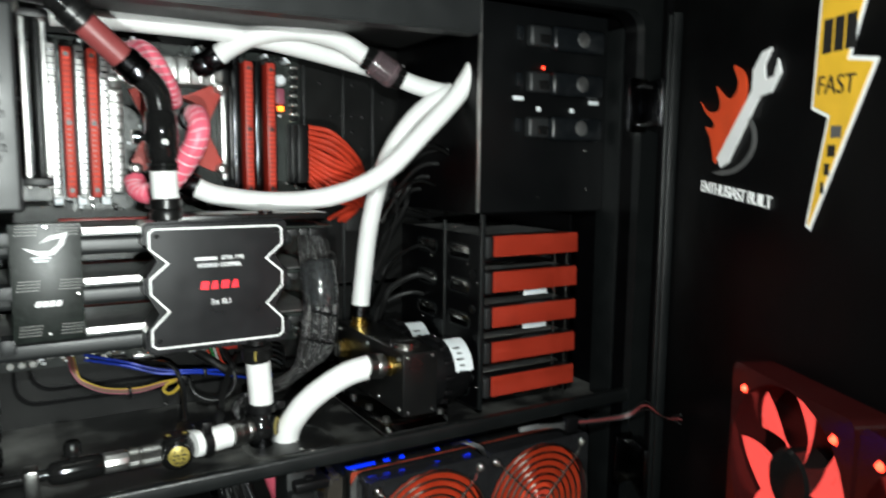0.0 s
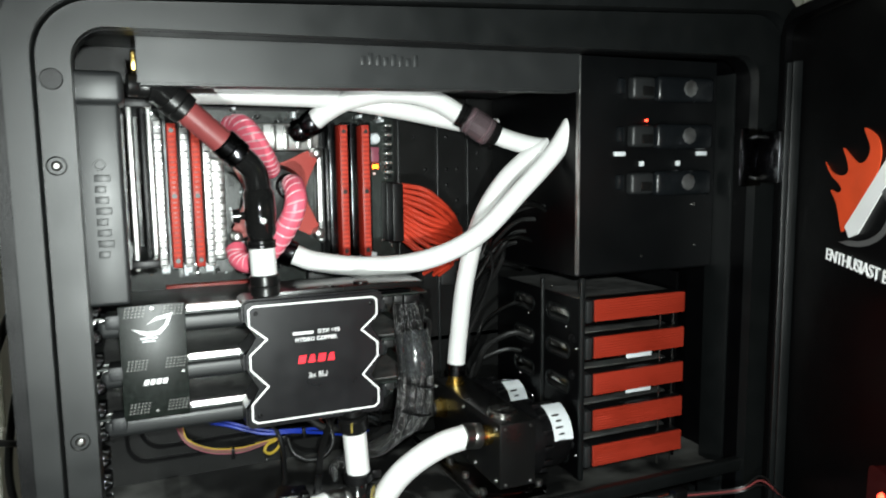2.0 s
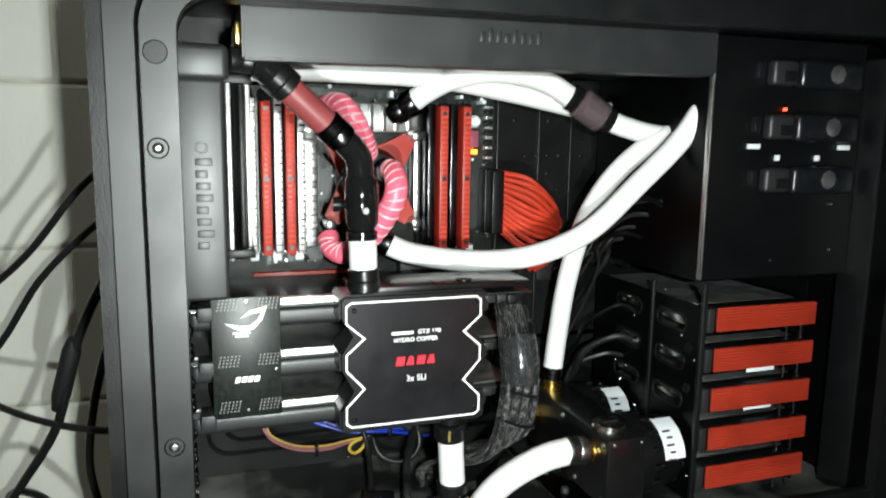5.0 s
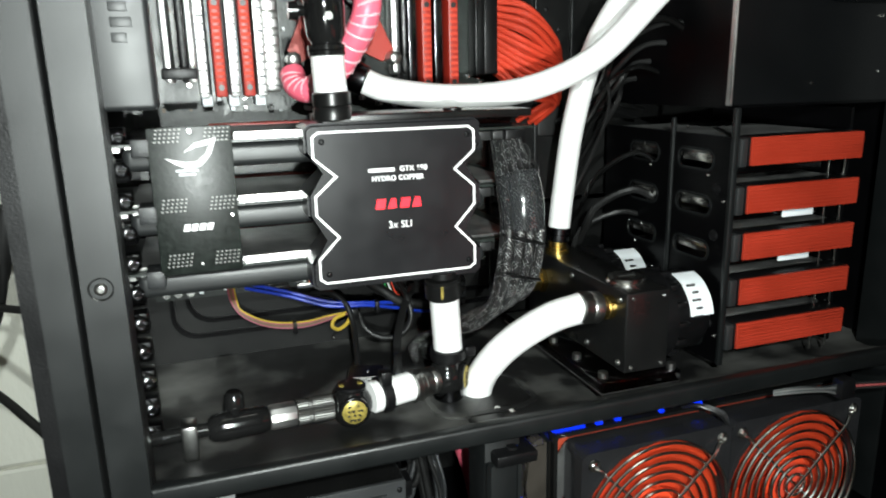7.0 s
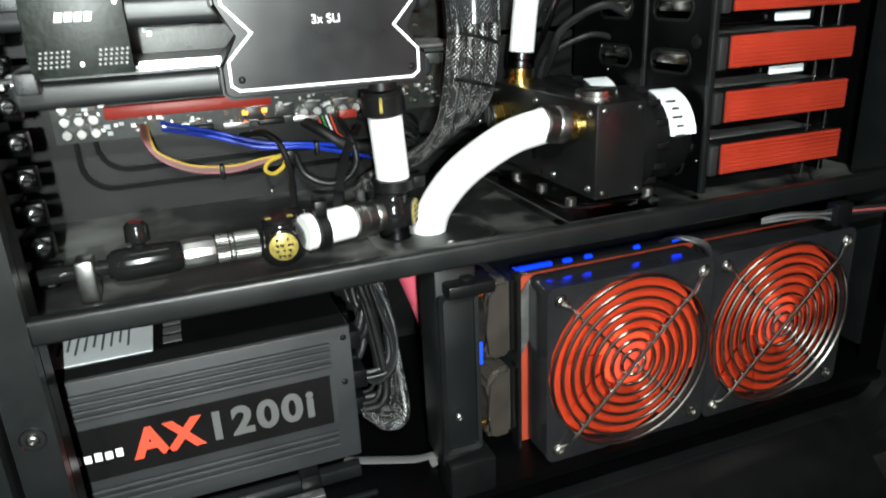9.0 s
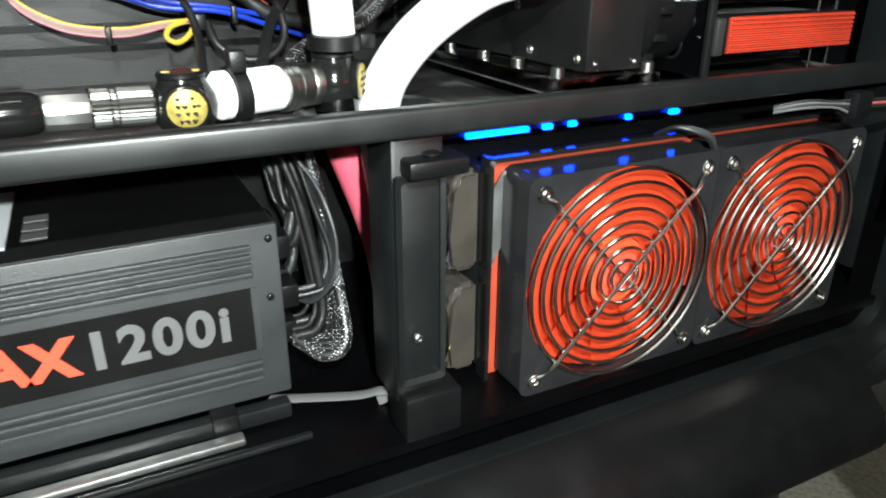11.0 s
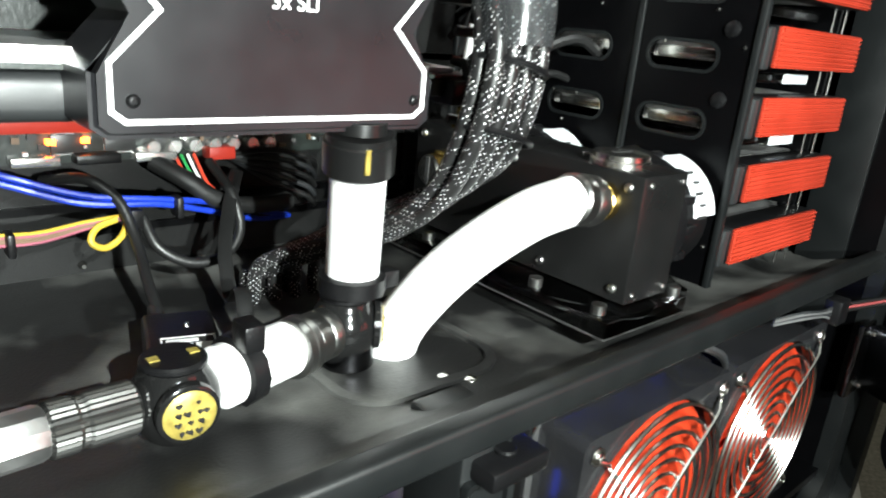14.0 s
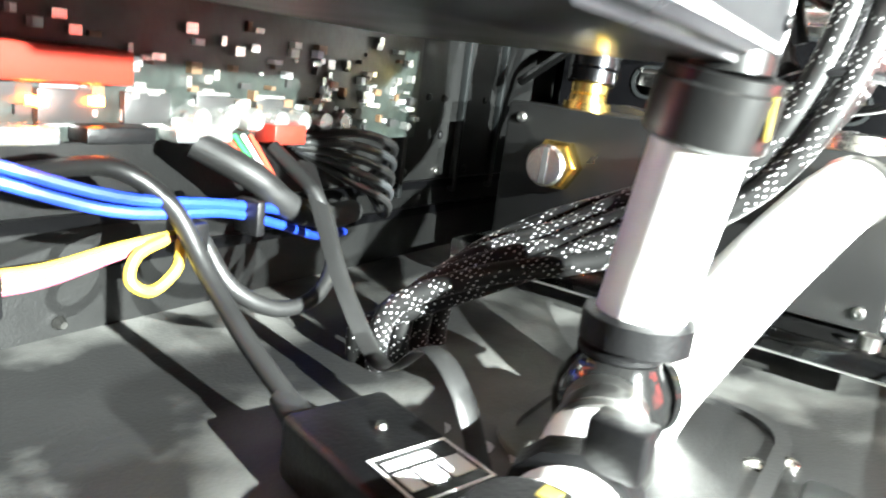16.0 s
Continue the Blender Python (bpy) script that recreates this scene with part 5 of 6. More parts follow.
for k in range(9):
    bm = B()
    rows = []
    for i in range(7):
        r = 0.019 + 0.037 * i / 6
        row = []
        for j in range(5):
            a = 2 * math.pi * k / 9 + 0.35 * (i / 6) + (j / 4) * 0.76
            row.append(bm.verts.new((CX + r * math.cos(a), 0.5205 + 0.0035 * (j / 4), CZ + r * math.sin(a))))
        rows.append(row)
    for a, b in zip(rows, rows[1:]):
        for j in range(4):
            bm.faces.new((a[j], a[j + 1], b[j + 1], b[j]))
    bmesh.ops.solidify(bm, geom=bm.faces[:], thickness=0.0012)
    part("blade", bm, "blade", fan, "red swept blade")
hub = part("hub", lathe(B(), (CX, 0.538, CZ), (CX, 0.5205, CZ), [(0, 0.02), (0.85, 0.02), (1, 0.0185)], 32), "blade", fan)
part("hub_label", cyl(B(), (CX, 0.5206, CZ), (CX, 0.5201, CZ), 0.0135, 24), "redprint", hub)
for k in range(8):
    part("grille_ring", ring(B(), (CX, 0.5135, CZ), (0, 1, 0), 0.0085 + 0.0069 * k, 0.00105, 48, 6), "steel", fan)
for sx, sz in ((1, 1), (-1, -1), (-1, 1), (1, -1)):
    q = 0.0505
    y = 0.5118 if sx == sz else 0.5148
    part("grille_arm", hose(B(), [(CX, y, CZ), (CX + sx * 0.03, y, CZ + sz * 0.03), (CX + sx * 0.0415, y, CZ + sz * 0.0415), (CX + sx * 0.0455, 0.5135, CZ + sz * 0.0465), (CX + sx * q, 0.5155, CZ + sz * (q - 0.002))], 0.0011, 8, 5), "steel", fan)
    part("grille_eye", ring(B(), (CX + sx * q, 0.5155, CZ + sz * q), (0, 1, 0), 0.0034, 0.0009, 18, 6), "steel", fan)
    screw("screw", (CX + sx * q, 0.5165, CZ + sz * q), (0, -1, 0), 0.0033, fan, "steel")
copy_thing(fan, pose(0.4115, 0.53, 0.072))
for k in range(3):
    cable("fan_wire", [(0.33 + 0.003 * k, 0.545, 0.193), (0.333 + 0.002 * k, 0.532, 0.2), (0.345 + 0.002 * k, 0.522, 0.196), (0.352, 0.52, 0.186 - 0.002 * k)], 0.0012, "greycable" if k else "blackcable", "thin grey fan wire looped over the fans", "cable", "fan wires", seg=8)
glow = thing("light_strip", (0.3, 0.66, 0.21), "blue lit strip under the mid plate", "light strip")
part("strip", box(B(), 0.21, 0.5575, 0.2012, 0.38, 0.5585, 0.2097), "blackcable", glow, "black ribbon carrying blue lights")
for x, w in ((0.222, 0.036), (0.2665, 0.006), (0.2825, 0.005), (0.32, 0.004), (0.351, 0.007)):
    part("light", box(B(), x, 0.5545, 0.2005, x + w, 0.5575, 0.2035, 0.0008), "blueled", glow, "small blue light")
part("light", box(B(), 0.2035, 0.5465, 0.134, 0.2065, 0.549, 0.149, 0.0008), "bluelamp", glow, "blue light beside the post")

# ---- cables in the upper room ----
part("cable_grommet", box(B(), 0.3, 0.7165, 0.375, 0.325, 0.7225, 0.45, 0.003), "rubber", case)
plug = thing("power_plug", (0.24, 0.69, 0.43), "black board power plug with red sleeved wires", "plug")
part("shell", box(B(), 0.2345, 0.676, 0.429, 0.2455, 0.692, 0.485, 0.001), "plastic", plug)
for k in range(24):
    row, i = k % 2, k // 2
    z = 0.483 - i * 0.0047
    e = (0.316 + rnd.uniform(-0.004, 0.006), 0.712, 0.437 - i * 0.0044 + rnd.uniform(-0.003, 0.003))
    if i > 8:
        e = (0.285 + rnd.uniform(-0.012, 0.02), 0.712, 0.39 + rnd.uniform(-0.003, 0.004))
    m1 = (0.266 + rnd.uniform(-0.002, 0.002), 0.668 + 0.004 * row + rnd.uniform(-0.002, 0.002), z - 0.006 - i * 0.0012)
    m2 = (0.298 + rnd.uniform(-0.003, 0.003), 0.682 + 0.004 * row, (z * 0.3 + e[2] * 0.7) + 0.004)
    part("wire", hose(B(), [(0.2455, 0.681 + 0.006 * row, z), m1, m2, e], 0.00225, 8, 6), "redcable", plug)
for k in range(9):
    z = 0.392 - 0.0115 * k
    x = 0.228 + 0.006 * (k % 3)
    cable("card_power_wire", [(0.222, 0.6, z + 0.002), (x - 0.004, 0.594, z), (x - 0.008, 0.584, max(0.304, z - 0.012)), (x - 0.014, 0.577, max(0.31, z - 0.03)), (0.205 + 0.003 * (k % 4), 0.572, max(0.306, min(z - 0.045, 0.34)))], 0.0021, rnd.choice(("greycable", "greycable", "blackcable")), "grey sleeved graphics card power wire", "cable", "card power wires", seg=8)
for k in range(3):
    part("power_plug", box(B(), 0.213, 0.588, 0.3835 - 0.0375 * k, 0.227, 0.602, 0.3935 - 0.0375 * k, 0.001), "plastic", gpu)
for k in range(7):
    dx, dy = (k % 4) * 0.0072 - 0.0108, (k // 4) * 0.0075
    cable("braided_cable", [(0.214 + dx * 0.6, 0.587 + dy, 0.385), (0.2105 + dx * 0.8, 0.565 + dy, 0.362), (0.211 + dx, 0.5545 + dy, 0.335), (0.209 + dx, 0.557 + dy, 0.305), (0.2075 + dx, 0.571 + dy, 0.281 + dx * 0.4), (0.202 + dx, 0.6 + dy, 0.2625 + dx * 0.7), (0.191 + dx * 1.3, 0.63 + dy, 0.249 + dx * 0.5 - dy), (0.181 + dx * 1.4, 0.648 + dy, 0.236 + dx * 0.3 - dy), (0.179 + dx * 1.4, 0.652 + dy, 0.222), (0.181 + dx * 1.4, 0.653 + dy, 0.206)],
          0.0031, "braid", "black braided cable with white flecks bending down to the mid plate", "cable", "braided cables", (11, 560), 12, 9)
cable("cable_wrap", [(0.2105, 0.566, 0.366), (0.2112, 0.559, 0.35), (0.211, 0.558, 0.334)], 0.0138, "clearwrap", "clear plastic wrap round the braided cables", "cable wrap", seg=16)
for z, x, y in ((0.302, 0.2035, 0.5585), (0.326, 0.205, 0.557)):
    solo("cable_tie", ring(B(), (x + 0.006, y + 0.002, z), (0.3, 0.1, 1), 0.0135, 0.0012, 24, 6), "plastic", "black cable tie round the braided cables", "cable tie", "cable ties")
# thin coloured wires below the board
for k in range(2):
    d = 0.0042 * k
    cable("blue_wire", [(0.045, 0.705, 0.272 + d), (0.075, 0.692, 0.266 + d * 0.8), (0.105, 0.684, 0.2565 + d * 0.8), (0.135, 0.683, 0.2535 + d * 0.5), (0.16, 0.69, 0.246 + d), (0.19, 0.7, 0.236 + d), (0.215, 0.712, 0.232)], 0.0014, "blue", "thin blue wire under the board", "wire", "blue wires", seg=8)
COL = ("pinkwire", "tan", "tan", "pinkwire", "yellow")
for k in range(5):
    d = 0.001 * k
    cable("front_wire", [(0.032 + d, 0.706, 0.276), (0.033 + d, 0.69, 0.268), (0.041, 0.686, 0.2555 + d), (0.06, 0.684, 0.2455 + d), (0.085, 0.683, 0.2425 + d), (0.105, 0.683, 0.246 + d * 0.7), (0.121, 0.684, 0.2485 + d * 0.3)], 0.0008, COL[k], "thin coloured wire tied in a bundle", "wire", "coloured wires", seg=8)
cable("yellow_loop", [(0.122, 0.683, 0.2485), (0.118, 0.679, 0.2425), (0.111, 0.678, 0.2385), (0.106, 0.679, 0.2415), (0.109, 0.681, 0.2465), (0.117, 0.682, 0.249)], 0.0014, "yellow", "small loop of yellow wire", "wire", seg=8)
solo("wire_plug", box(B(), 0.1205, 0.6795, 0.244, 0.1275, 0.6875, 0.2525, 0.0008), "plastic", "small black wire plug", "plug")
for x, z in ((0.078, 0.2445), (0.143, 0.253)):
    solo("cable_tie", box(B(), x - 0.0015, 0.6785, z - 0.006, x + 0.0015, 0.6875, z + 0.0035, 0.0008), "plastic", "black cable tie on the thin wires", "cable tie", "cable ties")
cable("black_lead", [(0.095, 0.704, 0.262), (0.108, 0.69, 0.265), (0.118, 0.682, 0.257), (0.121, 0.672, 0.243), (0.119, 0.655, 0.232), (0.1165, 0.638, 0.2245)], 0.0023, "blackcable", "black lead running to the small box", "cable")
cable("black_lead", [(0.165, 0.7, 0.267), (0.1685, 0.684, 0.255), (0.169, 0.676, 0.24), (0.16, 0.672, 0.23), (0.145, 0.672, 0.2285), (0.132, 0.676, 0.236), (0.128, 0.684, 0.248)], 0.0023, "blackcable", "looped black lead under the board", "cable")
cable("black_lead", [(0.14, 0.703, 0.268), (0.152, 0.692, 0.26), (0.165, 0.69, 0.2505), (0.185, 0.693, 0.2455), (0.21, 0.705, 0.242)], 0.0042, "rubber", "thick black sleeve of wires", "cable")
for k in range(4):
    cable("header_wire", [(0.15 + 0.003 * k, 0.703, 0.27), (0.152 + 0.003 * k, 0.694, 0.262 - 0.001 * k), (0.158 + 0.002 * k, 0.692, 0.255), (0.163, 0.69, 0.251)], 0.0008, ("redprint", "greenwire", "white", "redprint")[k], "thin coloured header wire", "wire", "header wires", seg=6)
for k in range(5):
    cable("flat_lead", [(0.175 + 0.002 * k, 0.706, 0.268 - 0.001 * k), (0.195, 0.695, 0.272 - 0.004 * k), (0.213, 0.692, 0.268 - 0.005 * k), (0.224, 0.702, 0.26 - 0.005 * k), (0.23, 0.718, 0.25)], 0.0014, "greycable" if k % 2 else "blackcable", "loose grey lead at the board's edge", "cable", "loose leads", seg=8)
for k in range(4):
    cable("drive_cable", [(0.37, 0.6 + 0.02 * k, 0.46 - 0.012 * k), (0.35, 0.62 + 0.015 * k, 0.462 - 0.014 * k), (0.338, 0.655, 0.445 - 0.014 * k), (0.33, 0.7, 0.41 - 0.02 * k), (0.325, 0.718, 0.39 - 0.02 * k)], 0.0022, "blackcable", "thin black cable behind the drive bay", "cable", "drive cables", seg=8)
cable("drive_cable", [(0.315, 0.63, 0.42), (0.322, 0.64, 0.4), (0.318, 0.655, 0.365), (0.305, 0.66, 0.335)], 0.0012, "blackcable", "thin black cable behind the drive bay", "cable", "drive cables", seg=8)
for z in (0.34, 0.38, 0.42, 0.46):
    part("tray_slot", band(B(), rrect(0.262, z, 0.285, z + 0.018, 0.006), rrect(0.264, z + 0.002, 0.283, z + 0.016, 0.005), 0.7205, 0.7225), "satin", case)
for x in (0.255, 0.298, 0.332):
    part("tray_fold", box(B(), x, 0.7185, 0.24, x + 0.003, 0.7225, 0.6, 0.001), "satin", case)
# studs scattered at random to make small glints on tray and cage
rv = random.Random(21)
for k in range(34):
    x, z = 0.25 + 0.012 * rv.randint(0, 8), 0.25 + 0.0165 * rv.randint(0, 20)
    part("tray_rivet", lathe(B(), (x, 0.722, z), (x, 0.7205, z), [(0, 0.0019), (0.6, 0.0017), (1, 0.0008)], 10), "steel" if k % 6 == 0 else "plastic", case)
for k in range(16):
    y, z = 0.5495 + 0.0085 * rv.randint(0, 17), 0.226 + 0.0163 * rv.randint(0, 10)
    part("rivet", lathe(B(), (0.359, y, z), (0.3578, y, z), [(0, 0.0012), (1, 0.0006)], 8), "steel", cage)
for z in CARDS:
    for k in range(11):
        x = -0.01 + 0.0088 * k + rv.uniform(0, 0.002)
        if x < 0.038:
            part("edge_part", box(B(), x, 0.5915, z - 0.0015, x + rv.uniform(0.002, 0.005), 0.5945, z + rv.uniform(0.0, 0.0012)), rv.choice(("solder", "chip", "tan", "chip")), bridge)
rc = random.Random(31)
for k in range(6):
    z0, y0 = 0.47 - 0.034 * k + rc.uniform(-0.014, 0.014), 0.6 + rc.uniform(0, 0.06)
    cable("drive_cable", [(0.366, y0, z0), (0.347 + rc.uniform(-0.006, 0.003), y0 + 0.005, z0 + rc.uniform(0.002, 0.012)), (0.326 + rc.uniform(-0.008, 0.006), y0 + 0.02, z0 - rc.uniform(0.004, 0.014)), (0.313 + rc.uniform(-0.004, 0.008), y0 + 0.03, z0 - rc.uniform(0.026, 0.045)), (0.318 + rc.uniform(-0.006, 0.008), 0.705, z0 - rc.uniform(0.05, 0.075))],
          rc.choice((0.0016, 0.0022, 0.003)), rc.choice(("glosscable", "glosscable", "blackcable")), "glossy black cable looping behind the drive bay", "cable", "drive cables", seg=8)
# small control box on the mid plate
cbox = thing("control_box", (0.125, 0.62, 0.222), "small black control box with a white printed label", "control box")
TB = Matrix.Translation((0.1145, 0.608, 0.2125)) @ Matrix.Rotation(radians(-16), 4, "Z")
part("body", box(B(), -0.0125, -0.022, 0, 0.0125, 0.022, 0.0145, 0.002, 3, TB), "plastic", cbox)
LB = TB @ Matrix.Translation((0.0015, -0.0085, 0.01455)) @ Matrix.Scale(0.82, 4)
part("label_frame", band(B(), [(-0.011, -0.009), (0.011, -0.009), (0.011, 0.009), (-0.011, 0.009)], [(-0.0103, -0.0083), (0.0103, -0.0083), (0.0103, 0.0083), (-0.0103, 0.0083)], 0, 0.0003, m=LB @ Matrix(((1, 0, 0, 0), (0, 0, 1, 0), (0, 1, 0, 0), (0, 0, 0, 1)))), "white", cbox)
for k, (x0, x1, y0, y1) in enumerate(((-0.009, 0.004, 0.0035, 0.0065), (-0.009, -0.005, -0.005, 0.002), (-0.004, 0.0015, -0.005, 0.002), (0.0025, 0.009, -0.005, 0.002), (-0.009, 0.006, -0.0135, -0.0115))):
    part("printed_bar", box(B(), x0, y0, 0, x1, y1, 0.0003, m=LB), "white", cbox)
part("cap_screw", lathe(B(), TB @ Vector((0.002, 0.008, 0.0145)), TB @ Vector((0.002, 0.008, 0.0155)), [(0, 0.0014), (1, 0.001)], 10), "steel", cbox)
part("cable_boot", lathe(B(), TB @ Vector((-0.006, 0.0215, 0.009)), TB @ Vector((-0.007, 0.032, 0.012)), [(0, 0.0042), (1, 0.0027)], 14), "rubber", cbox)
bm = hose(B(), [(0.136, 0.6, 0.2145), (0.139, 0.61, 0.23), (0.143, 0.622, 0.2345), (0.146, 0.636, 0.224), (0.152, 0.655, 0.236), (0.163, 0.675, 0.25), (0.178, 0.698, 0.262)], 0.003, 10, 8, None, 0.2)
solo("flat_strap", bm, "blackcable", "flat black strap cable over the mid plate", "cable")

# wires near the hinge
for k in range(4):
    cable("grey_wire", [(0.385, 0.516, 0.206 + 0.001 * k), (0.4, 0.509, 0.2085 + 0.0012 * k), (0.418, 0.505, 0.208 + 0.001 * k), (0.431, 0.505, 0.204 + 0.0022 * k)], 0.0008, "greycable" if k % 2 else "grey", "thin pale wire ending in a black plug", "wire", "hinge wires", seg=6)
solo("wire_plug", box(B(), 0.430, 0.500, 0.201, 0.443, 0.509, 0.215, 0.001), "plastic", "black four-way wire plug", "plug")
for k in range(3):
    cable("red_wire", [(0.443, 0.504, 0.206 + 0.002 * k), (0.49, 0.488, 0.209 + 0.002 * k), (0.497, 0.47, 0.222 + 0.004 * k), (0.49, 0.44, 0.225), (0.475, 0.41, 0.232 + 0.004 * k)], 0.0009, "redtube" if k == 1 else "blackcable", "thin wire crossing to the open door", "wire", "hinge wires", seg=6)

# ---- the open side door ----
H, U = Vector((0.5185, 0.496, 0)), Vector((-0.40, -0.917, 0)).normalized()
DM = Matrix(((U.x, -U.y, 0, H.x), (U.y, U.x, 0, H.y), (0, 0, 1, 0), (0, 0, 0, 1)))
door = thing("side_door", (0.51, 0.49, 0.03), "open glossy black side door with stickers inside", "side door")
part("panel", box(B(), 0.026, 0.002, 0.1, 0.56, 0.012, 0.612, 0.003, 2, DM), "door", door)
part("door_rim", band(B(), rrect(0.019, 0.092, 0.572, 0.622, 0.022), rrect(0.027, 0.1, 0.564, 0.614, 0.016), -0.003, 0.016, m=DM), "door", door)
for z in (0.505, 0.16):
    part("hinge_arm", box(B(), -0.006, -0.008, z - 0.022, 0.034, 0.004, z + 0.022, 0.002, 2, DM), "blackchrome", door, "black metal hinge")
    part("hinge_plate", box(B(), 0.495, 0.503, z - 0.025, 0.517, 0.5075, z + 0.025, 0.001), "blackchrome", door)
    for s in (-0.018, 0.018):
        part("hinge_pin", box(B(), 0.507, 0.4995, z + s - 0.0012, 0.522, 0.5035, z + s + 0.0012, 0.0005), "steel", door)
part("inner_rail", box(B(), 0.035, -0.006, 0.13, 0.039, 0.002, 0.58, 0.001, 2, DM), "satin", door)
part("inner_rail", box(B(), 0.046, -0.006, 0.13, 0.049, 0.002, 0.58, 0.001, 2, DM), "satin", door)


def sticker(name, poly, material, y=0.0012, label=""):
    return part(name, slab(B(), poly, y, 0.0022, DM), material, door, label, smooth=False)


FL = [(0, 130), (14, 113), (30, 107), (42, 112), (42, 128), (33, 153), (48, 138), (60, 128), (72, 132), (78, 152), (67, 183), (88, 168), (95, 140), (88, 105), (72, 70), (52, 38), (38, 13), (30, 40), (24, 62), (13, 82), (26, 78), (33, 84), (26, 95), (12, 108)]
FL = [(p.x, p.z) for p in spline([(0.090 + u * 0.000716, 0, 0.4455 + v * 0.000424) for u, v in FL + FL[:1]], 4)[:-1]]
sticker("flame_sticker", FL, "stickred", label="red flame sticker")
WR = [(0.036, 0.0), (0.046, 0.004), (0.084, 0.056), (0.098, 0.058), (0.108, 0.072), (0.104, 0.082), (0.1, 0.07), (0.09, 0.068), (0.088, 0.08), (0.096, 0.092), (0.084, 0.09), (0.074, 0.078), (0.074, 0.062), (0.03, 0.008)]
sticker("wrench_sticker", [(0.091 + x, 0.448 + z * 0.88) for x, z in WR], "white", 0.0008, "white wrench sticker")
AR = [(0.095 + 0.034 + 0.045 * math.cos(radians(a)), 0.468 + 0.026 * math.sin(radians(a))) for a in range(-110, 50, 16)] + [(0.095 + 0.034 + 0.04 * math.cos(radians(a)), 0.468 + 0.022 * math.sin(radians(a))) for a in range(50, -110, -16)]
sticker("arc_sticker", AR, "grey")
writing("letter", "ENTHUSIAST BUILT", 0.0125, DM @ Matrix.Translation((0.1475, 0.0012, 0.4285)) @ Matrix.Rotation(radians(5), 4, "Y") @ FACE, "white", door, "white sticker lettering", 0.0004, 0.92)
BO = [(0.2345, 0.553), (0.276, 0.545), (0.265, 0.512), (0.2875, 0.508), (0.2395, 0.410), (0.2345, 0.412), (0.2485, 0.478), (0.2325, 0.484)]
sticker("bolt_border", BO, "white", 0.0014, "white lightning bolt border")
sticker("bolt_sticker", inset(BO, 0.0025), "stickyellow", 0.0009, "yellow lightning bolt sticker")
writing("letter", "FAST", 0.0155, DM @ Matrix.Translation((0.2545, 0.0008, 0.4965)) @ Matrix.Rotation(radians(3), 4, "Y") @ FACE, "black", door, "black sticker lettering", 0.0003)
for k in range(3):
    part("sticker_bar", box(B(), 0.2405 + 0.01 * k, 0.0006, 0.516, 0.2485 + 0.01 * k, 0.0014, 0.536, m=DM), "black", door)
for k in range(4):
    part("sticker_bar", box(B(), 0.2535 - 0.002 * k, 0.0006, 0.466 - 0.011 * k, 0.2625 - 0.0042 * k, 0.0014, 0.473 - 0.011 * k, m=DM), "grey" if k == 0 else "black", door)
LF = [(0.312 + (0.03 if k % 2 else 0.016) * math.cos(k * 0.45 + 1.5) + 0.02, 0.437 + (0.034 if k % 2 else 0.02) * math.sin(k * 0.45 + 1.5)) for k in range(14)]
sticker("leaf_sticker", LF, "stickgreen", label="green leafy sticker")
# red lit fans low on the door
for k in range(2):
    cx, cz = 0.2655 + 0.122 * k, 0.26
    df = thing("door_fan", DM @ Vector((cx, -0.01, cz - 0.06)), "red lit fan on the inside of the open door", "fan", "door fans")
    oo = [(x - CX + cx, z - CZ + cz) for x, z in o]
    cc = [(x - CX + cx, z - CZ + cz) for x, z in c]
    part("frame", band(B(), oo, cc, -0.024, 0.001, m=DM), "litframe", df, "clear frame with a faint red glow put in")
    part("hub", lathe(B(), DM @ Vector((cx, -0.002, cz)), DM @ Vector((cx, -0.02, cz)), [(0, 0.02), (0.9, 0.02), (1, 0.018)], 28), "gloss", df)
    for b in range(7):
        bm = B()
        rows = []
        for i in range(6):
            r = 0.019 + 0.0355 * i / 5
            rows.append([bm.verts.new(DM @ Vector((cx + r * math.cos(2 * math.pi * b / 7 + 0.3 * i / 5 + 0.2 * j), -0.018 + 0.0035 * j, cz + r * math.sin(2 * math.pi * b / 7 + 0.3 * i / 5 + 0.2 * j)))) for j in range(5)])
        for a, e in zip(rows, rows[1:]):
            for j in range(4):
                bm.faces.new((a[j], a[j + 1], e[j + 1], e[j]))
        bmesh.ops.solidify(bm, geom=bm.faces[:], thickness=0.001)
        part("blade", bm, "redfan", df, "red blade with the corner lights' glow put in")
    for sx in (-1, 1):
        for sz in (-1, 1):
            part("led", lathe(B(), DM @ Vector((cx + sx * 0.044, -0.02, cz + sz * 0.044)), DM @ Vector((cx + sx * 0.044, -0.026, cz + sz * 0.044)), [(0, 0.0032), (0.6, 0.003), (1, 0.0015)], 12), "redled", df, "lit red corner light")

# ---- behind and beside the machine ----
def wall_cable(pts, r=0.003):
    cable("mains_cable", pts, r, "blackcable", "black cable hanging behind the computer", "cable", "rear cables", seg=10)


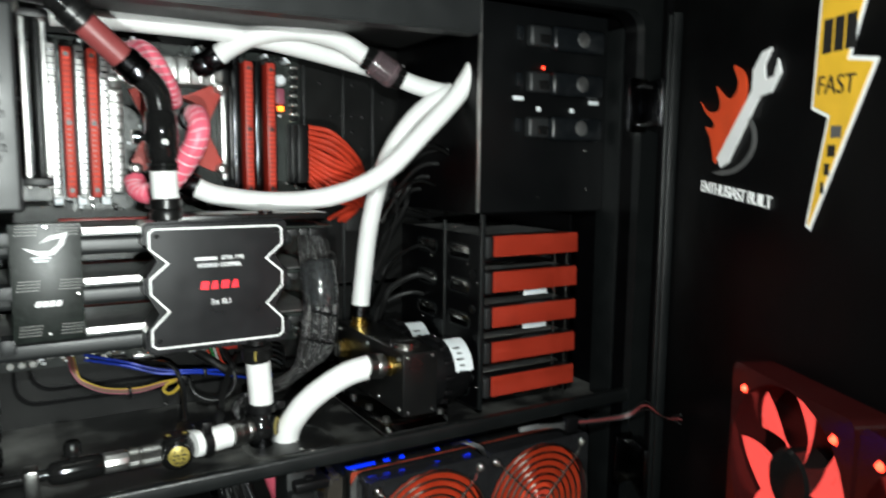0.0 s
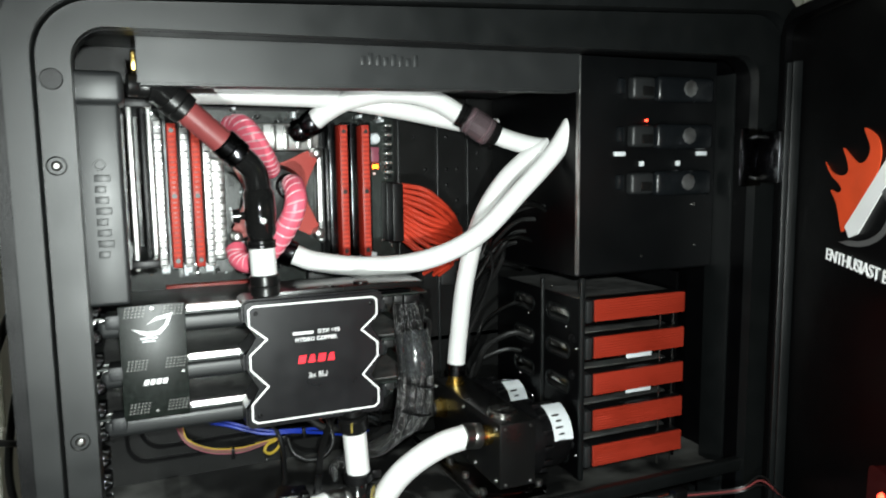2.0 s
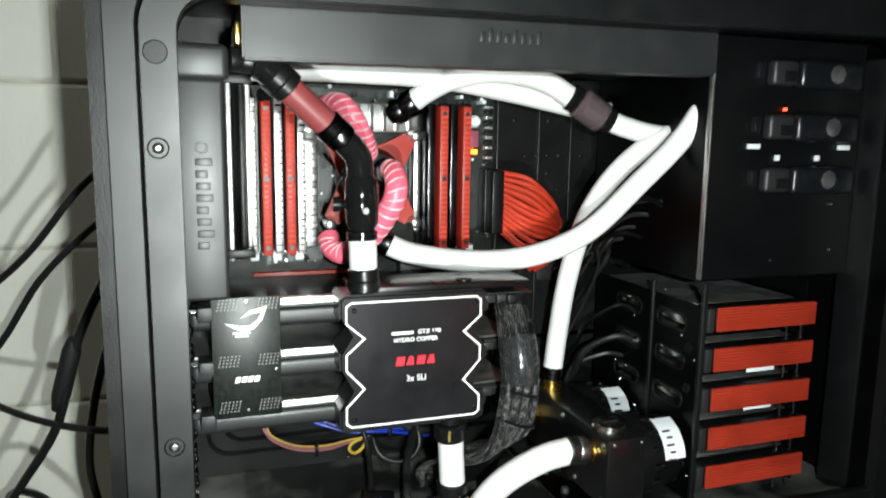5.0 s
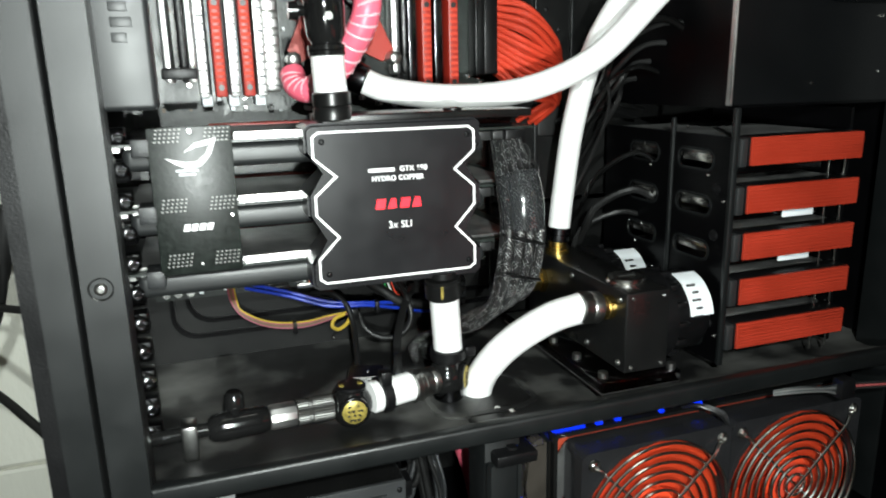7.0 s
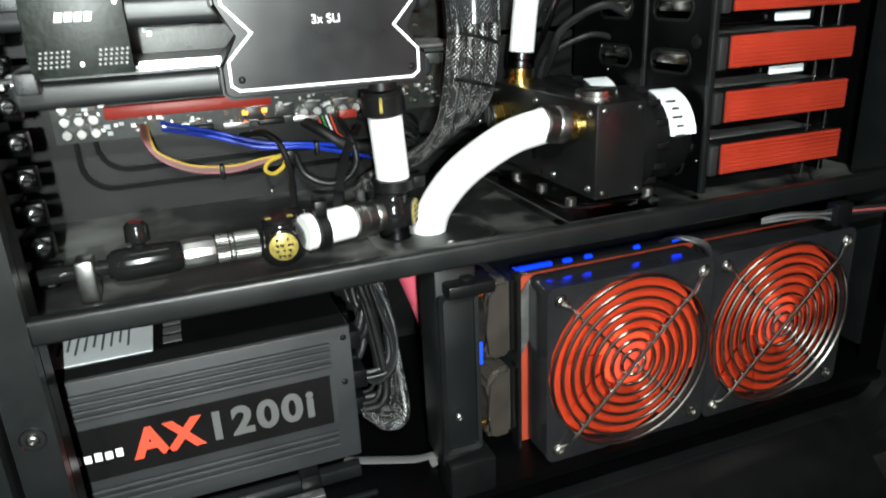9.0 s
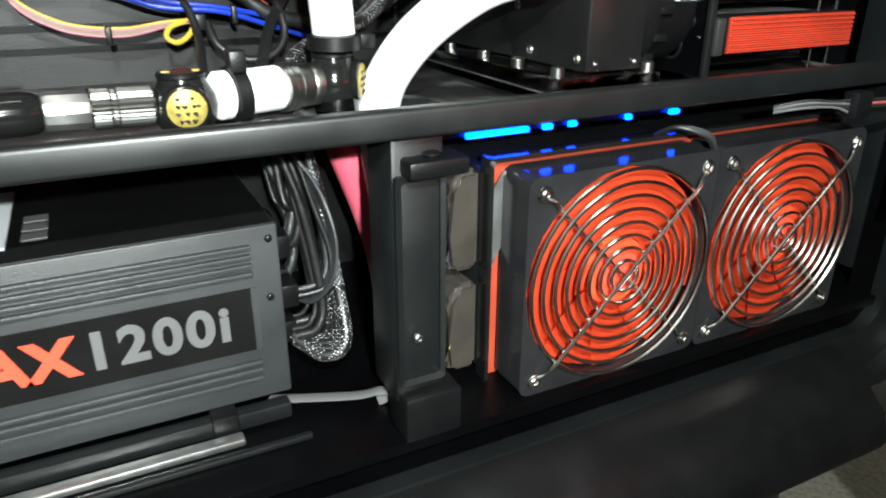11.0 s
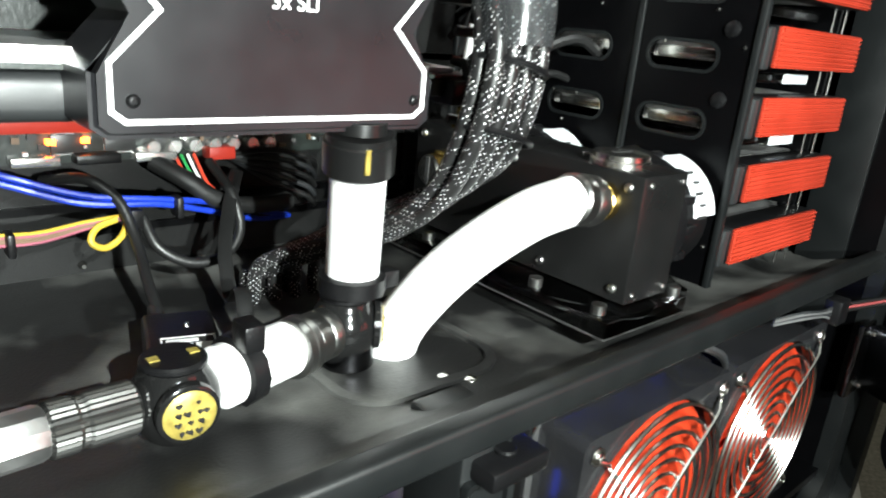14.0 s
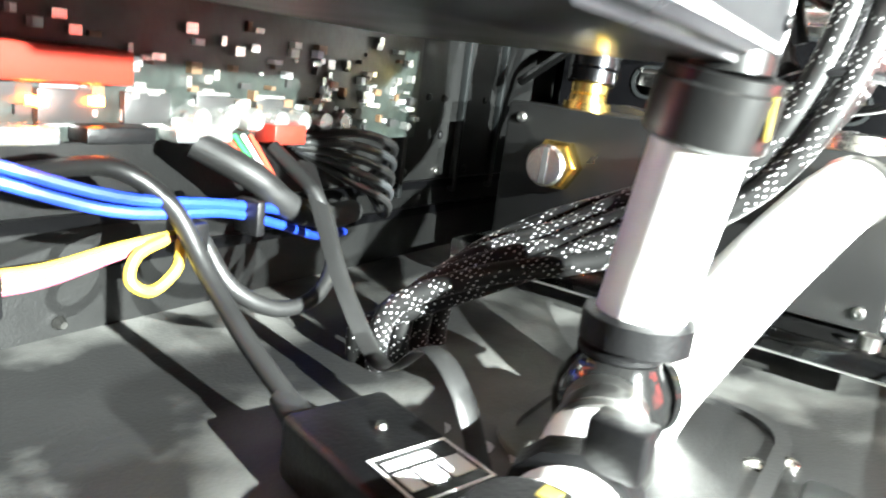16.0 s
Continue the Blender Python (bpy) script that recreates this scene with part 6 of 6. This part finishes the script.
wall_cable([(-0.06, 0.720, 0.5), (-0.1, 0.730, 0.47), (-0.15, 0.760, 0.41), (-0.21, 0.800, 0.36), (-0.3, 0.850, 0.3)])
wall_cable([(-0.06, 0.720, 0.46), (-0.09, 0.730, 0.44), (-0.14, 0.760, 0.39), (-0.2, 0.800, 0.31), (-0.3, 0.850, 0.28)])
wall_cable([(-0.06, 0.700, 0.41), (-0.085, 0.710, 0.395), (-0.115, 0.730, 0.33), (-0.135, 0.750, 0.26), (-0.2, 0.820, 0.15), (-0.26, 0.900, 0.02), (-0.3, 1.000, -0.2)], 0.004)
wall_cable([(-0.062, 0.700, 0.52), (-0.075, 0.710, 0.48), (-0.08, 0.720, 0.4), (-0.075, 0.730, 0.3), (-0.085, 0.750, 0.2), (-0.11, 0.780, 0.1), (-0.12, 0.800, -0.1), (-0.12, 0.820, -0.4)])
wall_cable([(-0.06, 0.710, 0.27), (-0.1, 0.720, 0.268), (-0.16, 0.760, 0.272), (-0.23, 0.840, 0.28), (-0.35, 1.000, 0.3)], 0.003)
wall_cable([(-0.062, 0.720, 0.38), (-0.09, 0.730, 0.33), (-0.11, 0.750, 0.23), (-0.1, 0.760, 0.14), (-0.125, 0.780, 0.06), (-0.15, 0.800, -0.2), (-0.15, 0.800, -0.44)], 0.0035)
wall_cable([(-0.062, 0.700, 0.16), (-0.09, 0.710, 0.15), (-0.12, 0.740, 0.17), (-0.16, 0.780, 0.19), (-0.2, 0.840, 0.15), (-0.2, 0.860, 0.0), (-0.18, 0.860, -0.44)], 0.0035)
solo("cable_plug", lathe(B(), (-0.112, 0.728, 0.345), (-0.131, 0.746, 0.28), [(0, 0.005), (0.15, 0.0075), (0.8, 0.0075), (1, 0.005)], 16), "rubber", "thick black plug on a hanging cable", "plug")
wall_cable([(0.12, 0.6, 0.628), (0.2, 0.57, 0.632), (0.3, 0.585, 0.630), (0.4, 0.6, 0.633), (0.5, 0.66, 0.63), (0.56, 0.72, 0.6)], 0.003)
solo("cable_plug", box(B(), 0.085, 0.56, 0.6265, 0.135, 0.6, 0.645, 0.006, 3), "plastic", "black box resting on the case top", "box")
cab = thing("white_cabinet", (1.35, 1.0, FLOOR), "plain white cabinet against the block wall", "cabinet")
part("body", box(B(), 0.93, 1.0, FLOOR, 1.7, 1.095, 0.70, 0.004), "white", cab)
part("door", box(B(), 0.94, 0.985, FLOOR + 0.02, 1.69, 1.0, 0.69, 0.003), "white", cab)


def sneaker(m, name_label):
    s = thing("sneaker", m.translation, name_label, "shoe", "pair of sneakers")
    prof = [(-0.14, 0.026, 0.075), (-0.125, 0.036, 0.085), (-0.08, 0.038, 0.078), (-0.03, 0.036, 0.082), (0.02, 0.042, 0.075), (0.07, 0.05, 0.055), (0.115, 0.047, 0.045), (0.145, 0.028, 0.033)]
    for nm, mt, k, z0, lift in (("sole", "black", 1.06, 0.0, None), ("upper", "shoewhite", 1.0, 0.024, 1)):
        bm = B()
        rows = []
        for y, w, h in prof:
            top = 0.026 if lift is None else z0 + h
            sec = [(-w * k, z0), (-w * k * 1.02, z0 + (top - z0) * 0.4), (-w * k * 0.8, z0 + (top - z0) * 0.8), (-w * k * 0.35, top), (w * k * 0.35, top), (w * k * 0.8, z0 + (top - z0) * 0.8), (w * k * 1.02, z0 + (top - z0) * 0.4), (w * k, z0)]
            rows.append([bm.verts.new(m @ Vector((x, y * (1.03 if lift is None else 1), z))) for x, z in sec])
        for a, b in zip(rows, rows[1:]):
            for j in range(8):
                bm.faces.new((a[j], a[(j + 1) % 8], b[(j + 1) % 8], b[j]))
        bm.faces.new(rows[0])
        bm.faces.new(rows[-1][::-1])
        bmesh.ops.subdivide_edges(bm, edges=bm.edges[:], cuts=1, use_grid_fill=True, smooth=0.6)
        part(nm, bm, mt, s)
    part("collar", ring(B(), m @ Vector((0, -0.075, 0.11)), (0.0, -0.3, 1), 0.034, 0.011, 24, 8), "shoewhite", s)
    part("lining", lathe(B(), m @ Vector((0, -0.075, 0.098)), m @ Vector((0, -0.077, 0.111)), [(0, 0.028), (1, 0.03)], 20), "shoered", s, "dark red lining")
    part("tongue", box(B(), -0.022, -0.03, 0.085, 0.022, 0.0, 0.125, 0.006, 3, m), "shoewhite", s)
    part("tab", box(B(), -0.014, 0.0, 0.088, 0.014, 0.03, 0.102, 0.004, 2, m), "shoeyellow", s, "orange-yellow tab")
    part("toe_patch", slab(B(), [(-0.024, 0.0), (0.024, 0.0), (0.0, -0.045)], 0.0, 0.004, m @ Matrix.Translation((0, 0.03, 0.083)) @ Matrix.Rotation(radians(-68), 4, "X") @ Matrix.Rotation(radians(180), 4, "Z") @ Matrix.Scale(-1, 4, (0, 0, 1)) ), "black", s, "dark triangular patch")
    for sx in (-1, 1):
        part("side_patch", box(B(), sx * 0.036 - 0.006, -0.12, 0.03, sx * 0.036 + 0.006, -0.06, 0.06, 0.005, 2, m), "shoered", s)
        part("side_patch", box(B(), sx * 0.042 - 0.006, 0.0, 0.03, sx * 0.042 + 0.006, 0.05, 0.055, 0.005, 2, m), "black", s)


sneaker(pose(1.215, 0.742, FLOOR, 0, 0, 114), "white sneaker with dark red lining and orange tab")
sneaker(pose(1.305, 0.68, FLOOR, 0, 0, 112), "white sneaker with dark red lining and orange tab")

# painted blocks of the wall, laid in courses
mesh = {}
for row in range(0, 12):
    for col in range(0, 9):
        x = -1.18 + col * 0.405 + (0.2 if row % 2 else 0)
        if "m" not in mesh:
            bm = box(B(), 0, 1.094, 0, 0.398, 1.1005, 0.096, 0.002, 1)
            piece = part("block", bm, "wall", wall)
            mesh["m"] = piece.data
        else:
            piece = new("block", mesh["m"])
            piece.parent = wall
        piece.location = (x, 0, FLOOR + 0.205 * row + 0.002)
        piece.scale = (1, 1, 2.09)
